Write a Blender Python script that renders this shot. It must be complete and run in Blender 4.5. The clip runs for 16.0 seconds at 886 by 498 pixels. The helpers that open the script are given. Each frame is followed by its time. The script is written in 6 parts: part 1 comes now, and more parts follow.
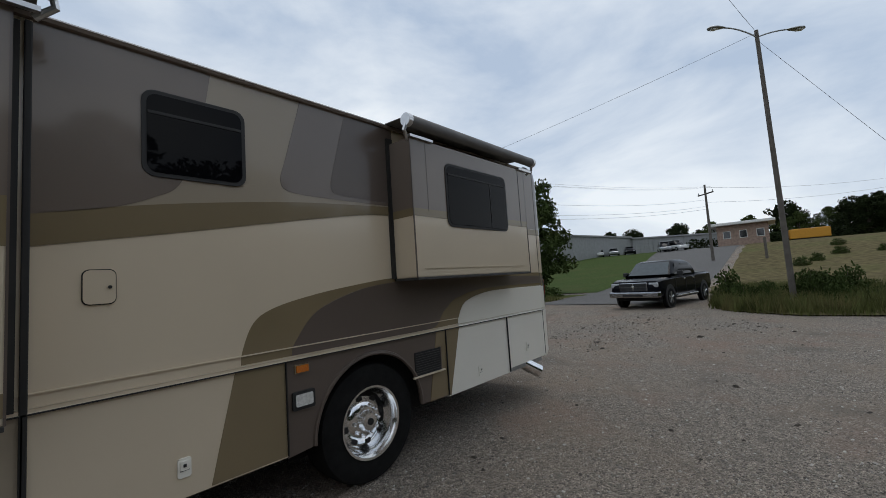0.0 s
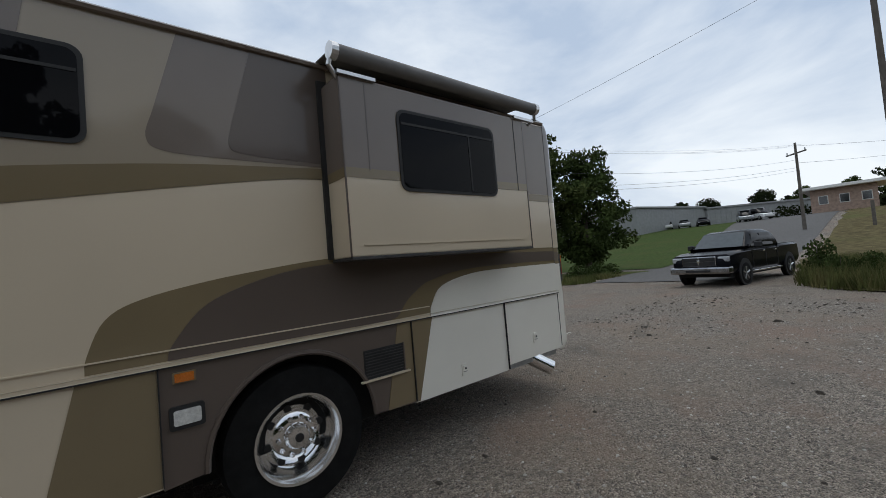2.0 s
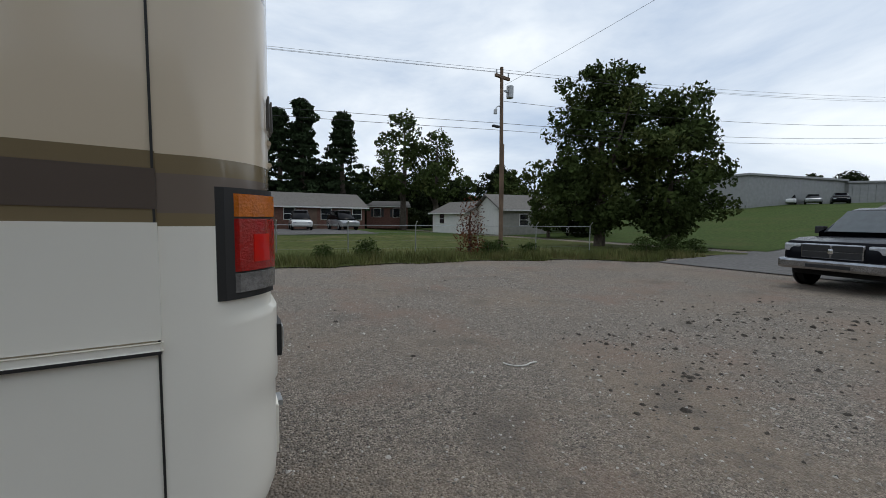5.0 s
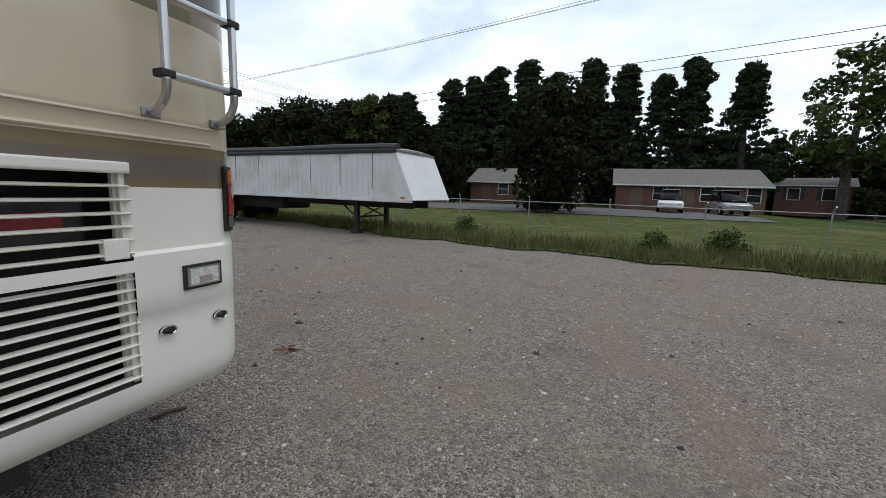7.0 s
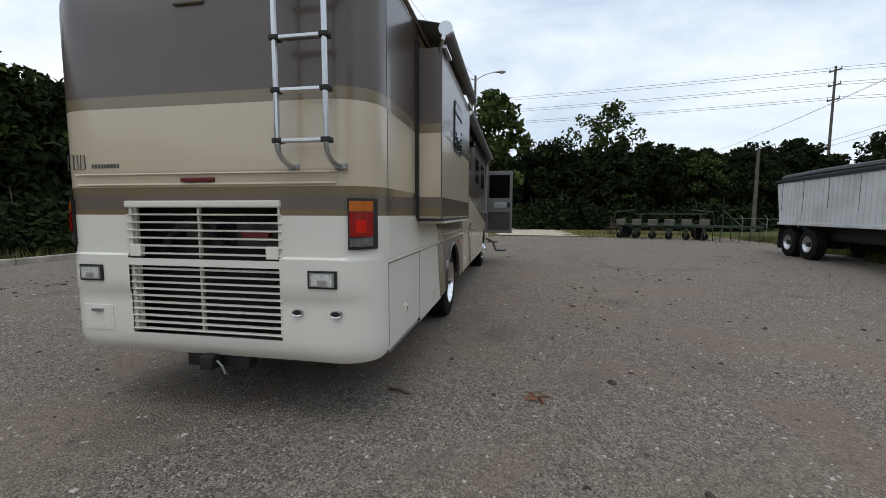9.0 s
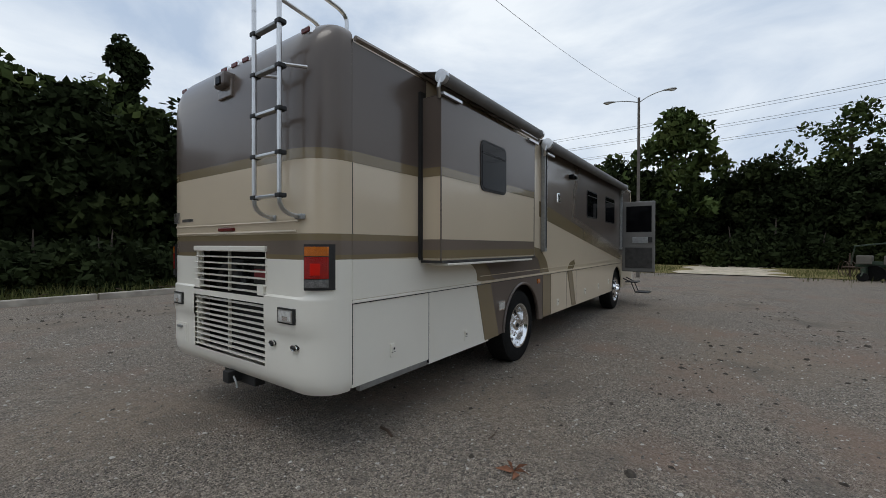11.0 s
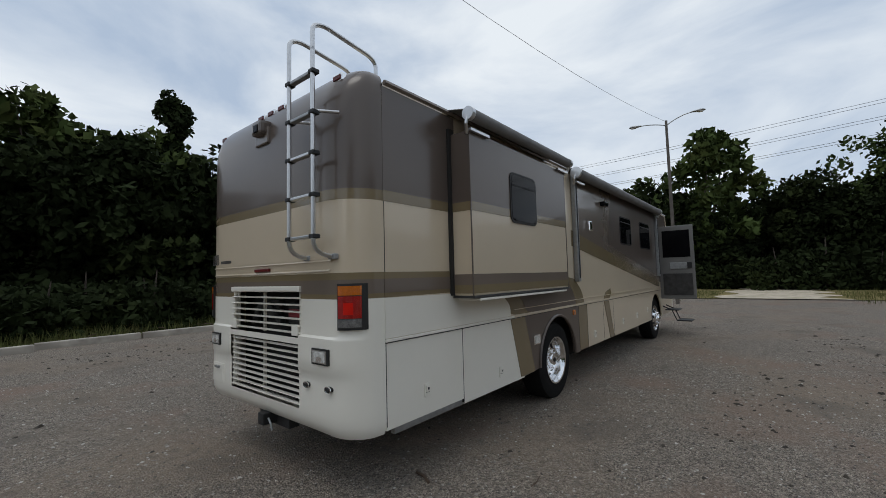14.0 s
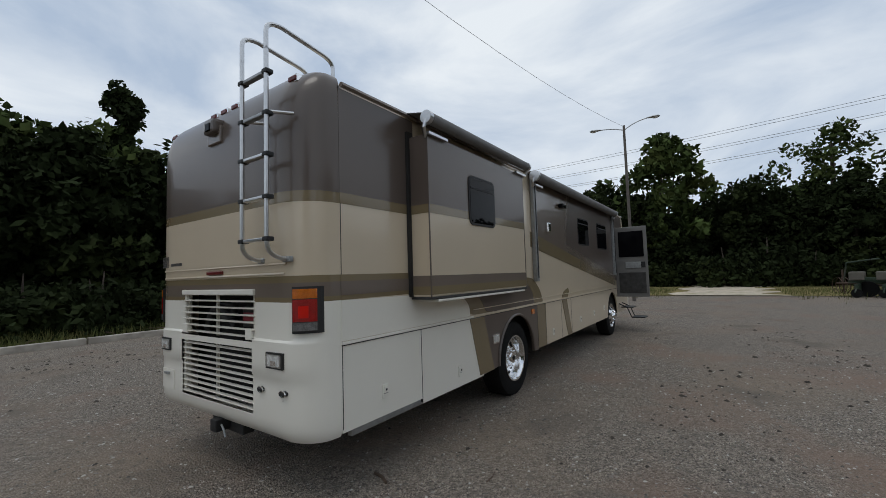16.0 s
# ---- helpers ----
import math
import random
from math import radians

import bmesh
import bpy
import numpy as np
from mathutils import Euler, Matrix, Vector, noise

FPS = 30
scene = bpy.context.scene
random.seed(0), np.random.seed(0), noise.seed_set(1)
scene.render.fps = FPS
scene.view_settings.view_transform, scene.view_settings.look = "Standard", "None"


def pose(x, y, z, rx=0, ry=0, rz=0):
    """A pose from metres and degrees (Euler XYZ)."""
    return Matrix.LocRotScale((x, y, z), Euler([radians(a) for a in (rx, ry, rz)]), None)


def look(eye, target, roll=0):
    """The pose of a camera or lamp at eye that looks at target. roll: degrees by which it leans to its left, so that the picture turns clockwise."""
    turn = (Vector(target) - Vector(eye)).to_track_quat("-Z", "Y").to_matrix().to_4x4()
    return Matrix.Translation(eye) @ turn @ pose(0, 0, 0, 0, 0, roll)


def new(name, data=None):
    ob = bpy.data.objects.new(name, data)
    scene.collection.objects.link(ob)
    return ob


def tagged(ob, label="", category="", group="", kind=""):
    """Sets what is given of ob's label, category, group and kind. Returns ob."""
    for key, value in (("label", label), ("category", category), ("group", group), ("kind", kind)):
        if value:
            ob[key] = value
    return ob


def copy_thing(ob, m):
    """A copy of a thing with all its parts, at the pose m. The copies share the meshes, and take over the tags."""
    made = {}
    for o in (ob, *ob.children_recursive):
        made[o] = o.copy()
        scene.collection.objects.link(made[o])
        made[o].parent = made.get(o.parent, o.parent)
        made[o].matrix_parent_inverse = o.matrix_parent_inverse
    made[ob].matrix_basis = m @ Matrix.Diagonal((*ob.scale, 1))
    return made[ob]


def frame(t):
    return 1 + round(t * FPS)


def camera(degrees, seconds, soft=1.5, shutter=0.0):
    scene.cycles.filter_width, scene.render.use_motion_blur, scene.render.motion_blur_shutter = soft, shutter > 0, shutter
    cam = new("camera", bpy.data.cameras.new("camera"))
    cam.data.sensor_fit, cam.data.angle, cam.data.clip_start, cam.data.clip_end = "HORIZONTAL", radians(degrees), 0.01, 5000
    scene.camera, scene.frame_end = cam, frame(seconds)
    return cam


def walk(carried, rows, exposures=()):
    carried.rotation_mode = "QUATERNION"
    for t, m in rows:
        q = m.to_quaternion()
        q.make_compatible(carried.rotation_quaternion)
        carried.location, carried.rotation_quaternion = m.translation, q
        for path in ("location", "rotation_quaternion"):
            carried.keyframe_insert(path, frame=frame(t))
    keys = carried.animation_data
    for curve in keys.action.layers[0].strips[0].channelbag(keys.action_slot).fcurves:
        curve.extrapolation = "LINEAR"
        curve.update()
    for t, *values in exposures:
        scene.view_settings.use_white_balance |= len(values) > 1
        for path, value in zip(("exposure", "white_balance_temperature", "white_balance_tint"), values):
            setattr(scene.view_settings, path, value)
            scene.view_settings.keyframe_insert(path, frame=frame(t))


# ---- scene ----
cam = camera(95.3, 16.0, soft=0.75)
PATH = [
    (0, (-5.55, -4.04, 1.648), (-4.052, -2.724, 1.804), -3.79),
    (0.5, (-5.529, -4.014, 1.656), (-4.051, -2.674, 1.798), -4.06),
    (1, (-5.331, -3.983, 1.608), (-3.91, -2.581, 1.727), -4.55),
    (1.5, (-4.946, -4.085, 1.638), (-3.601, -2.607, 1.73), -4.04),
    (2, (-4.34, -4.007, 1.595), (-3.048, -2.482, 1.667), -4.90),
    (2.5, (-3.446, -3.765, 1.542), (-2.092, -2.293, 1.516), -5.59),
    (3, (-2.825, -3.79, 1.521), (-1.378, -2.418, 1.37), -6.89),
    (3.2, (-2.493, -3.759, 1.504), (-0.993, -2.454, 1.288), -7.67),
    (5.3, (0.15, -2.157, 1.506), (0.954, -0.333, 1.337), 1.66),
    (5.5, (0.361, -1.911, 1.527), (1.047, -0.042, 1.334), 2.08),
    (6, (0.928, -1.576, 1.532), (1.263, 0.382, 1.294), 3.29),
    (6.5, (1.327, -1.083, 1.505), (1.241, 0.903, 1.279), 2.30),
    (7, (1.81, -0.455, 1.502), (1.074, 1.383, 1.22), 1.83),
    (7.5, (2.079, 0.215, 1.568), (0.745, 1.675, 1.269), 3.21),
    (8, (2.188, 0.948, 1.575), (0.327, 1.61, 1.262), 2.09),
    (8.5, (2.485, 1.616, 1.573), (0.502, 1.627, 1.316), 0.79),
    (9, (2.418, 2.105, 1.499), (0.456, 1.755, 1.322), 0.19),
    (9.2, (2.415, 2.272, 1.473), (0.469, 1.799, 1.331), 0.21),
    (11.3, (1.717, 3.563, 1.597), (0.111, 2.371, 1.597), -0.02),
    (11.5, (1.712, 3.552, 1.601), (0.116, 2.347, 1.619), -0.16),
    (12, (1.703, 3.518, 1.604), (0.124, 2.291, 1.665), -0.32),
    (12.5, (1.712, 3.506, 1.603), (0.148, 2.263, 1.699), -0.74),
    (13, (1.73, 3.473, 1.603), (0.181, 2.213, 1.707), -0.85),
    (13.5, (1.746, 3.462, 1.611), (0.205, 2.193, 1.724), -1.38),
    (14, (1.754, 3.472, 1.626), (0.207, 2.212, 1.761), -1.49),
    (14.5, (1.754, 3.485, 1.633), (0.192, 2.245, 1.784), -1.43),
    (15, (1.757, 3.508, 1.641), (0.166, 2.306, 1.791), -1.18),
    (15.5, (1.754, 3.544, 1.643), (0.125, 2.391, 1.773), -1.39),
    (16, (1.741, 3.568, 1.644), (0.098, 2.435, 1.771), -1.82),
]
EXPOSURES = [(0, -0.2), (2, -0.12), (2.5, 0.12), (3, 0.36), (5.5, -0.12), (6, -0.14), (6.5, 0.08), (7, 0.28), (8, 0.25), (9, 0.12), (11.5, -0.14), (16, -0.24)]
walk(cam, [(t, look(eye, target, roll)) for t, eye, target, roll in PATH], EXPOSURES)

# ---- sky and sun ----
world = bpy.data.worlds.new("overcast_sky")
scene.world = world
world.use_nodes = True
wn, wl = world.node_tree.nodes, world.node_tree.links
bg = wn["Background"]
sky = wn.new("ShaderNodeTexSky")
sky.sky_type, sky.sun_disc = "NISHITA", False
sky.sun_elevation, sky.sun_rotation = radians(68), radians(85)
co = wn.new("ShaderNodeTexCoord")
squash = wn.new("ShaderNodeMapping")
squash.inputs["Scale"].default_value = (1.0, 1.0, 2.5)
wl.new(co.outputs["Generated"], squash.inputs["Vector"])
cloud = wn.new("ShaderNodeTexNoise")
cloud.inputs["Scale"].default_value, cloud.inputs["Detail"].default_value = 1.9, 7
cloud.inputs["Roughness"].default_value, cloud.inputs["Distortion"].default_value = 0.55, 0.35
wl.new(squash.outputs["Vector"], cloud.inputs["Vector"])
ramp = wn.new("ShaderNodeValToRGB")
ramp.color_ramp.elements[0].position, ramp.color_ramp.elements[0].color = 0.36, (6.9, 8.4, 10.6, 1)
ramp.color_ramp.elements[1].position, ramp.color_ramp.elements[1].color = 0.66, (13.2, 14.0, 14.7, 1)
wl.new(cloud.outputs["Fac"], ramp.inputs["Fac"])
mix = wn.new("ShaderNodeMix")
mix.data_type = "RGBA"
mix.inputs["Factor"].default_value = 0.88
wl.new(sky.outputs["Color"], mix.inputs["A"])
wl.new(ramp.outputs["Color"], mix.inputs["B"])
wl.new(mix.outputs["Result"], bg.inputs["Color"])
bg.inputs["Strength"].default_value = 0.08

sun = new("sun", bpy.data.lights.new("sun", "SUN"))
sun.data.energy, sun.data.angle, sun.data.color = 0.6, radians(25), (1.0, 0.96, 0.9)
sun.matrix_world = look((0, 0, 30), (-12, -1, 0))

# ---- materials ----
def material(name, color, rough=0.5, metal=0.0, var=0.12, scale=6.0, bump=0.0, bscale=60.0, coat=0.0, dirt=None, dirt_amt=0.3, dscale=1.5, ior=1.45):
    """A painted, stained or grained surface: base colour varied at two scales, with fine relief."""
    m = bpy.data.materials.new(name)
    m.use_nodes = True
    n, l = m.node_tree.nodes, m.node_tree.links
    b = n["Principled BSDF"]
    b.inputs["Roughness"].default_value, b.inputs["Metallic"].default_value = rough, metal
    b.inputs["Coat Weight"].default_value, b.inputs["Coat Roughness"].default_value = coat, 0.06
    b.inputs["IOR"].default_value = ior
    tc = n.new("ShaderNodeTexCoord")
    n1, n2 = n.new("ShaderNodeTexNoise"), n.new("ShaderNodeTexNoise")
    n1.inputs["Scale"].default_value, n1.inputs["Detail"].default_value = scale, 6
    n2.inputs["Scale"].default_value, n2.inputs["Detail"].default_value = dscale, 4
    for q in (n1, n2):
        l.new(tc.outputs["Object"], q.inputs["Vector"])
    r1 = n.new("ShaderNodeValToRGB")
    lo, hi = [c * (1 - var) for c in color], [min(1, c * (1 + var)) for c in color]
    r1.color_ramp.elements[0].position, r1.color_ramp.elements[0].color = 0.3, (*lo, 1)
    r1.color_ramp.elements[1].position, r1.color_ramp.elements[1].color = 0.7, (*hi, 1)
    l.new(n1.outputs["Fac"], r1.inputs["Fac"])
    out = r1.outputs["Color"]
    if dirt:
        mx, rr = n.new("ShaderNodeMix"), n.new("ShaderNodeMapRange")
        mx.data_type = "RGBA"
        rr.inputs["From Min"].default_value, rr.inputs["From Max"].default_value = 0.5, 0.72
        rr.inputs["To Max"].default_value = dirt_amt
        l.new(n2.outputs["Fac"], rr.inputs["Value"])
        l.new(rr.outputs["Result"], mx.inputs["Factor"])
        l.new(out, mx.inputs["A"])
        mx.inputs["B"].default_value = (*dirt, 1)
        out = mx.outputs["Result"]
    l.new(out, b.inputs["Base Color"])
    if bump:
        n3, bp = n.new("ShaderNodeTexNoise"), n.new("ShaderNodeBump")
        n3.inputs["Scale"].default_value, n3.inputs["Detail"].default_value = bscale, 5
        l.new(tc.outputs["Object"], n3.inputs["Vector"])
        bp.inputs["Strength"].default_value, bp.inputs["Distance"].default_value = bump, 0.02
        l.new(n3.outputs["Fac"], bp.inputs["Height"])
        l.new(bp.outputs["Normal"], b.inputs["Normal"])
    return m


CREAM = material("cream_coach_paint", (0.60, 0.50, 0.365), 0.28, var=0.03, scale=1.2, coat=0.5, dirt=(0.36, 0.31, 0.23), dirt_amt=0.14, dscale=0.8)
TAN = material("light_tan_coach_paint", (0.33, 0.272, 0.198), 0.28, var=0.03, scale=1.2, coat=0.5)
GOLD = material("olive_gold_coach_paint", (0.20, 0.152, 0.085), 0.26, var=0.05, scale=1.5, coat=0.6)
TAUPE = material("dark_taupe_coach_paint", (0.105, 0.080, 0.065), 0.3, var=0.05, scale=1.5, coat=0.35)
TAUPE2 = material("mid_taupe_coach_paint", (0.165, 0.13, 0.104), 0.26, var=0.05, scale=1.5, coat=0.6)
WHITE = material("off_white_coach_paint", (0.80, 0.765, 0.675), 0.3, var=0.02, scale=1.2, coat=0.4, dirt=(0.6, 0.56, 0.48), dirt_amt=0.18, dscale=0.9)
SEAM = material("black_seam_rubber", (0.02, 0.019, 0.018), 0.6)
BLACK = material("matt_black_metal", (0.018, 0.018, 0.018), 0.6, var=0.3, scale=9, bump=0.1)
# underbody black, also used where an unlit interior is painted dark
UNDER = material("dirty_black_underbody_and_shade", (0.009, 0.0088, 0.0085), 0.8, var=0.3, scale=5, bump=0.2, bscale=20)
TYRE = material("tyre_rubber", (0.009, 0.0088, 0.0085), 0.8, var=0.25, scale=14, bump=0.15, bscale=50, dirt=(0.02, 0.019, 0.017), dirt_amt=0.3, dscale=3, ior=1.25)
CHROME = material("polished_chrome", (0.85, 0.85, 0.85), 0.16, 1.0, var=0.04, scale=4)
ALU = material("brushed_aluminium", (0.6, 0.6, 0.6), 0.3, 1.0, var=0.06, scale=20)
GALV = material("galvanised_steel", (0.36, 0.37, 0.37), 0.45, 0.8, var=0.15, scale=20)
AWNGREY = material("grey_awning_fabric", (0.17, 0.165, 0.16), 0.7, var=0.12, scale=5, bump=0.1, bscale=30)
DGLASS = material("black_tinted_glass", (0.004, 0.004, 0.005), 0.02, var=0.1, coat=0.0, ior=1.19)
REDLENS = material("red_lamp_lens", (0.30, 0.005, 0.004), 0.12, var=0.15, scale=30, coat=1.0, bump=0.25, bscale=120)
AMBERLENS = material("amber_lamp_lens", (0.5, 0.13, 0.008), 0.12, var=0.15, scale=30, coat=1.0, bump=0.25, bscale=120)
CLEARLENS = material("clear_ribbed_lens", (0.72, 0.72, 0.69), 0.1, 0.3, var=0.2, scale=40, coat=1.0, bump=0.3, bscale=90)
REDBRIGHT = material("bright_red_reflector", (0.6, 0.012, 0.008), 0.1, var=0.1, coat=1.0)
SMOKELENS = material("smoky_clear_lens", (0.16, 0.155, 0.15), 0.12, 0.3, var=0.3, scale=40, coat=1.0, bump=0.3, bscale=90)
DARKRED = material("dark_red_marker", (0.12, 0.012, 0.01), 0.3, var=0.2, scale=20)
LETTER = material("grey_lettering", (0.09, 0.085, 0.08), 0.4)
STEEL = material("dark_engine_steel", (0.06, 0.058, 0.056), 0.5, 0.5, var=0.3, scale=9, bump=0.2)
ENGRED = material("red_engine_paint", (0.25, 0.03, 0.035), 0.5, var=0.2)
WOODPOLE = material("weathered_pole_wood", (0.16, 0.105, 0.068), 0.85, var=0.3, scale=3, bump=0.5, bscale=14, dirt=(0.07, 0.05, 0.04), dirt_amt=0.6)
GREYPOLE = material("grey_weathered_pole", (0.12, 0.105, 0.09), 0.85, var=0.25, scale=3, bump=0.4, bscale=14)
WIRE = material("black_cable", (0.03, 0.03, 0.032), 0.6)


# ---- mesh helpers ----
def thing(name, x, y, z, label, category, group="", rz=0.0, kind=""):
    ob = new(name)
    ob.empty_display_size = 0.2
    ob.matrix_basis = pose(x, y, z, 0, 0, rz)
    return tagged(ob, label, category, group, kind)


def finish(bm, name, mats, smooth=False):
    bmesh.ops.recalc_face_normals(bm, faces=bm.faces)
    me = bpy.data.meshes.new(name)
    bm.to_mesh(me)
    bm.free()
    for m in (mats if isinstance(mats, (list, tuple)) else [mats]):
        me.materials.append(m)
    if smooth:
        for p in me.polygons:
            p.use_smooth = True
        me.set_sharp_from_angle(angle=radians(40))
    return me


def part(name, bm, mats, parent=None, label="", smooth=False):
    """One mesh under a thing or a part; its corners are given in the thing's own axes."""
    ob = new(name, finish(bm, name, mats, smooth))
    ob.parent = parent
    return tagged(ob, label)


def solo(name, bm, mats, label, category, group="", kind="", smooth=False, at=(0, 0, 0, 0)):
    ob = new(name, finish(bm, name, mats, smooth))
    ob.matrix_basis = pose(at[0], at[1], at[2], 0, 0, at[3])
    return tagged(ob, label, category, group, kind)


def box(x0, x1, y0, y1, z0, z1, bevel=0.0, bm=None, segs=2):
    own = bmesh.new()
    r = bmesh.ops.create_cube(own, size=1)
    for v in r["verts"]:
        v.co = Vector(((x0 + x1) / 2 + v.co.x * (x1 - x0), (y0 + y1) / 2 + v.co.y * (y1 - y0), (z0 + z1) / 2 + v.co.z * (z1 - z0)))
    if bevel:
        bmesh.ops.bevel(own, geom=own.edges[:], offset=bevel, segments=segs, profile=0.6, affect="EDGES", clamp_overlap=True)
    return join(bm, own)


def join(bm, own):
    if bm is None:
        return own
    me = bpy.data.meshes.new("tmp")
    own.to_mesh(me)
    own.free()
    bm.from_mesh(me)
    bpy.data.meshes.remove(me)
    return bm


def tube(pts, r, bm=None, sides=8, taper=None):
    """A round bar along a line of points."""
    bm = bm or bmesh.new()
    pts = [Vector(p) for p in pts]
    rings, n = [], None
    for i, p in enumerate(pts):
        d = (pts[min(i + 1, len(pts) - 1)] - pts[max(i - 1, 0)]).normalized()
        if n is None:
            n = d.orthogonal().normalized()
        n = (n - d * n.dot(d)).normalized()
        b = d.cross(n)
        rr = r if taper is None else r + (taper - r) * i / (len(pts) - 1)
        rings.append([bm.verts.new(p + rr * (n * math.cos(a) + b * math.sin(a))) for a in (2 * math.pi * k / sides for k in range(sides))])
    for a, b in zip(rings, rings[1:]):
        for k in range(sides):
            bm.faces.new((a[k], a[(k + 1) % sides], b[(k + 1) % sides], b[k]))
    bm.faces.new(rings[0][::-1])
    bm.faces.new(rings[-1])
    return bm


def arc(a, b, c, n=6):
    """A quadratic bend from a to c, drawn towards b."""
    a, b, c = Vector(a), Vector(b), Vector(c)
    return [a.lerp(b, t).lerp(b.lerp(c, t), t) for t in (k / n for k in range(n + 1))]


def lathe(profile, caps=(True, True), sides=32, bm=None, centre=(0, 0, 0)):
    """Turns (distance along y, radius) pairs about the y axis through centre."""
    bm = bm or bmesh.new()
    rings = []
    for d, r in profile:
        ring = []
        for k in range(sides):
            a = 2 * math.pi * k / sides
            ring.append(bm.verts.new((centre[0] + r * math.cos(a), centre[1] + d, centre[2] + r * math.sin(a))))
        rings.append(ring)
    for a, b in zip(rings, rings[1:]):
        for k in range(sides):
            bm.faces.new((a[k], a[(k + 1) % sides], b[(k + 1) % sides], b[k]))
    if caps[0]:
        bm.faces.new(rings[0])
    if caps[1]:
        bm.faces.new(rings[-1][::-1])
    return bm


def smooth_line(pts, n=5):
    """A Catmull-Rom line through points of the plane."""
    pts = [Vector((p[0], p[1], 0)) for p in pts]
    ext = [2 * pts[0] - pts[1]] + pts + [2 * pts[-1] - pts[-2]]
    out = []
    for i in range(1, len(ext) - 2):
        p0, p1, p2, p3 = ext[i - 1 : i + 3]
        for k in range(n):
            t = k / n
            out.append(0.5 * (2 * p1 + (p2 - p0) * t + (2 * p0 - 5 * p1 + 4 * p2 - p3) * t * t + (3 * p1 - p0 - 3 * p2 + p3) * t**3))
    return [(p.x, p.y) for p in out] + [(pts[-1].x, pts[-1].y)]


def plate(outline, y, out, thick=0.004, bm=None):
    """A thin plate with an outline in x and z, lying on the wall y and standing out of it by out * thick."""
    bm = bm or bmesh.new()
    a = [bm.verts.new((x, y, z)) for x, z in outline]
    b = [bm.verts.new((x, y + out * thick, z)) for x, z in outline]
    bm.faces.new(a)
    bm.faces.new(b)
    for i in range(len(a)):
        j = (i + 1) % len(a)
        bm.faces.new((a[i], a[j], b[j], b[i]))
    bmesh.ops.triangulate(bm, faces=[f for f in bm.faces if len(f.verts) > 4])
    return bm


def rounded(x0, x1, z0, z1, r, n=5):
    pts = []
    for cx, cz, a0 in ((x1 - r, z1 - r, 0), (x0 + r, z1 - r, 90), (x0 + r, z0 + r, 180), (x1 - r, z0 + r, 270)):
        pts += [(cx + r * math.cos(radians(a0 + 90 * k / n)), cz + r * math.sin(radians(a0 + 90 * k / n))) for k in range(n + 1)]
    return pts


# ---- motorhome ----
HALF, FRONT, CAP = 1.228, -11.3, -0.30
rv = thing("motorhome", -5.0, 0.0, 0.0, "cream, gold and taupe painted motorhome with slide-outs open, parked on gravel", "motorhome")


def rvp(name, bm, mats, parent=None, label="", smooth=False):
    bmesh.ops.translate(bm, vec=(5.0, 0, 0), verts=bm.verts)
    return part(name, bm, mats, parent or rv, label, smooth)


def side_panel(x0, x1, z0, z1, sign, arch=None):
    """A lower skirt panel, with a round wheel arch cut into its lower edge."""
    low = [(x0, z0)]
    if arch:
        cx, cz, r = arch
        low += [(cx - r * math.cos(a), max(z0, cz + r * 1.02 * math.sin(a))) for a in (math.pi * (k / 20) for k in range(21))]
    low += [(x1, z0)]
    bm = bmesh.new()
    ya, yb = sign * (HALF - 0.03), sign * HALF
    cols = [[bm.verts.new(p) for p in ((x, ya, z), (x, yb, z), (x, yb, z1), (x, ya, z1))] for x, z in low]
    for p, q in zip(cols, cols[1:]):
        for i in range(4):
            bm.faces.new((p[i], p[(i + 1) % 4], q[(i + 1) % 4], q[i]))
    bm.faces.new(cols[0]), bm.faces.new(cols[-1])
    return bm


# upper body with rounded roof edges
bm = bmesh.new()
prof = [(-HALF, 1.155), (-HALF, 3.06)] + [(-HALF + 0.13 * (1 - math.cos(a)), 3.06 + 0.13 * math.sin(a)) for a in (math.pi / 2 * k / 5 for k in range(1, 6))]
prof += [(-0.5, 3.23), (0, 3.245)]
prof = prof + [(-y, z) for y, z in prof[::-1][1:]]
rings = [[bm.verts.new((x, y * s, 1.155 + (z - 1.155) * q)) for y, z in prof] for x, s, q in ((CAP, 1, 1), (-1.0, 1, 1), (-3.0, 1, 1), (-6.0, 1, 1), (FRONT + 0.5, 1, 1), (FRONT + 0.15, 0.96, 0.96), (FRONT, 0.88, 0.86))]
for a, b in zip(rings, rings[1:]):
    for k in range(len(a) - 1):
        bm.faces.new((a[k], a[k + 1], b[k + 1], b[k]))
bm.faces.new(rings[0])
bm.faces.new(rings[-1])
rvp("body", bm, CREAM, label="cream painted upper body", smooth=True)
rvp("roof_gutter", tube([(CAP - 0.02, -HALF - 0.012, 3.13), (FRONT + 0.6, -HALF - 0.012, 3.13)], 0.022, sides=6), TAUPE2)
rvp("roof_gutter", tube([(CAP - 0.02, HALF + 0.012, 3.13), (FRONT + 0.6, HALF + 0.012, 3.13)], 0.022, sides=6), TAUPE2)
# solid underbody, carried low to deepen the shade beneath the coach
rvp("underbody", box(FRONT + 0.3, -0.6, -1.05, 1.05, 0.42, 1.14), UNDER, label="black underbody and chassis")
rvp("front_bumper", box(FRONT - 0.05, FRONT + 0.35, -1.2, 1.2, 0.45, 1.2, 0.06), WHITE)
windscreen = rvp("windscreen", box(FRONT - 0.02, FRONT + 0.06, -1.05, 1.05, 1.6, 2.75, 0.02), DGLASS)

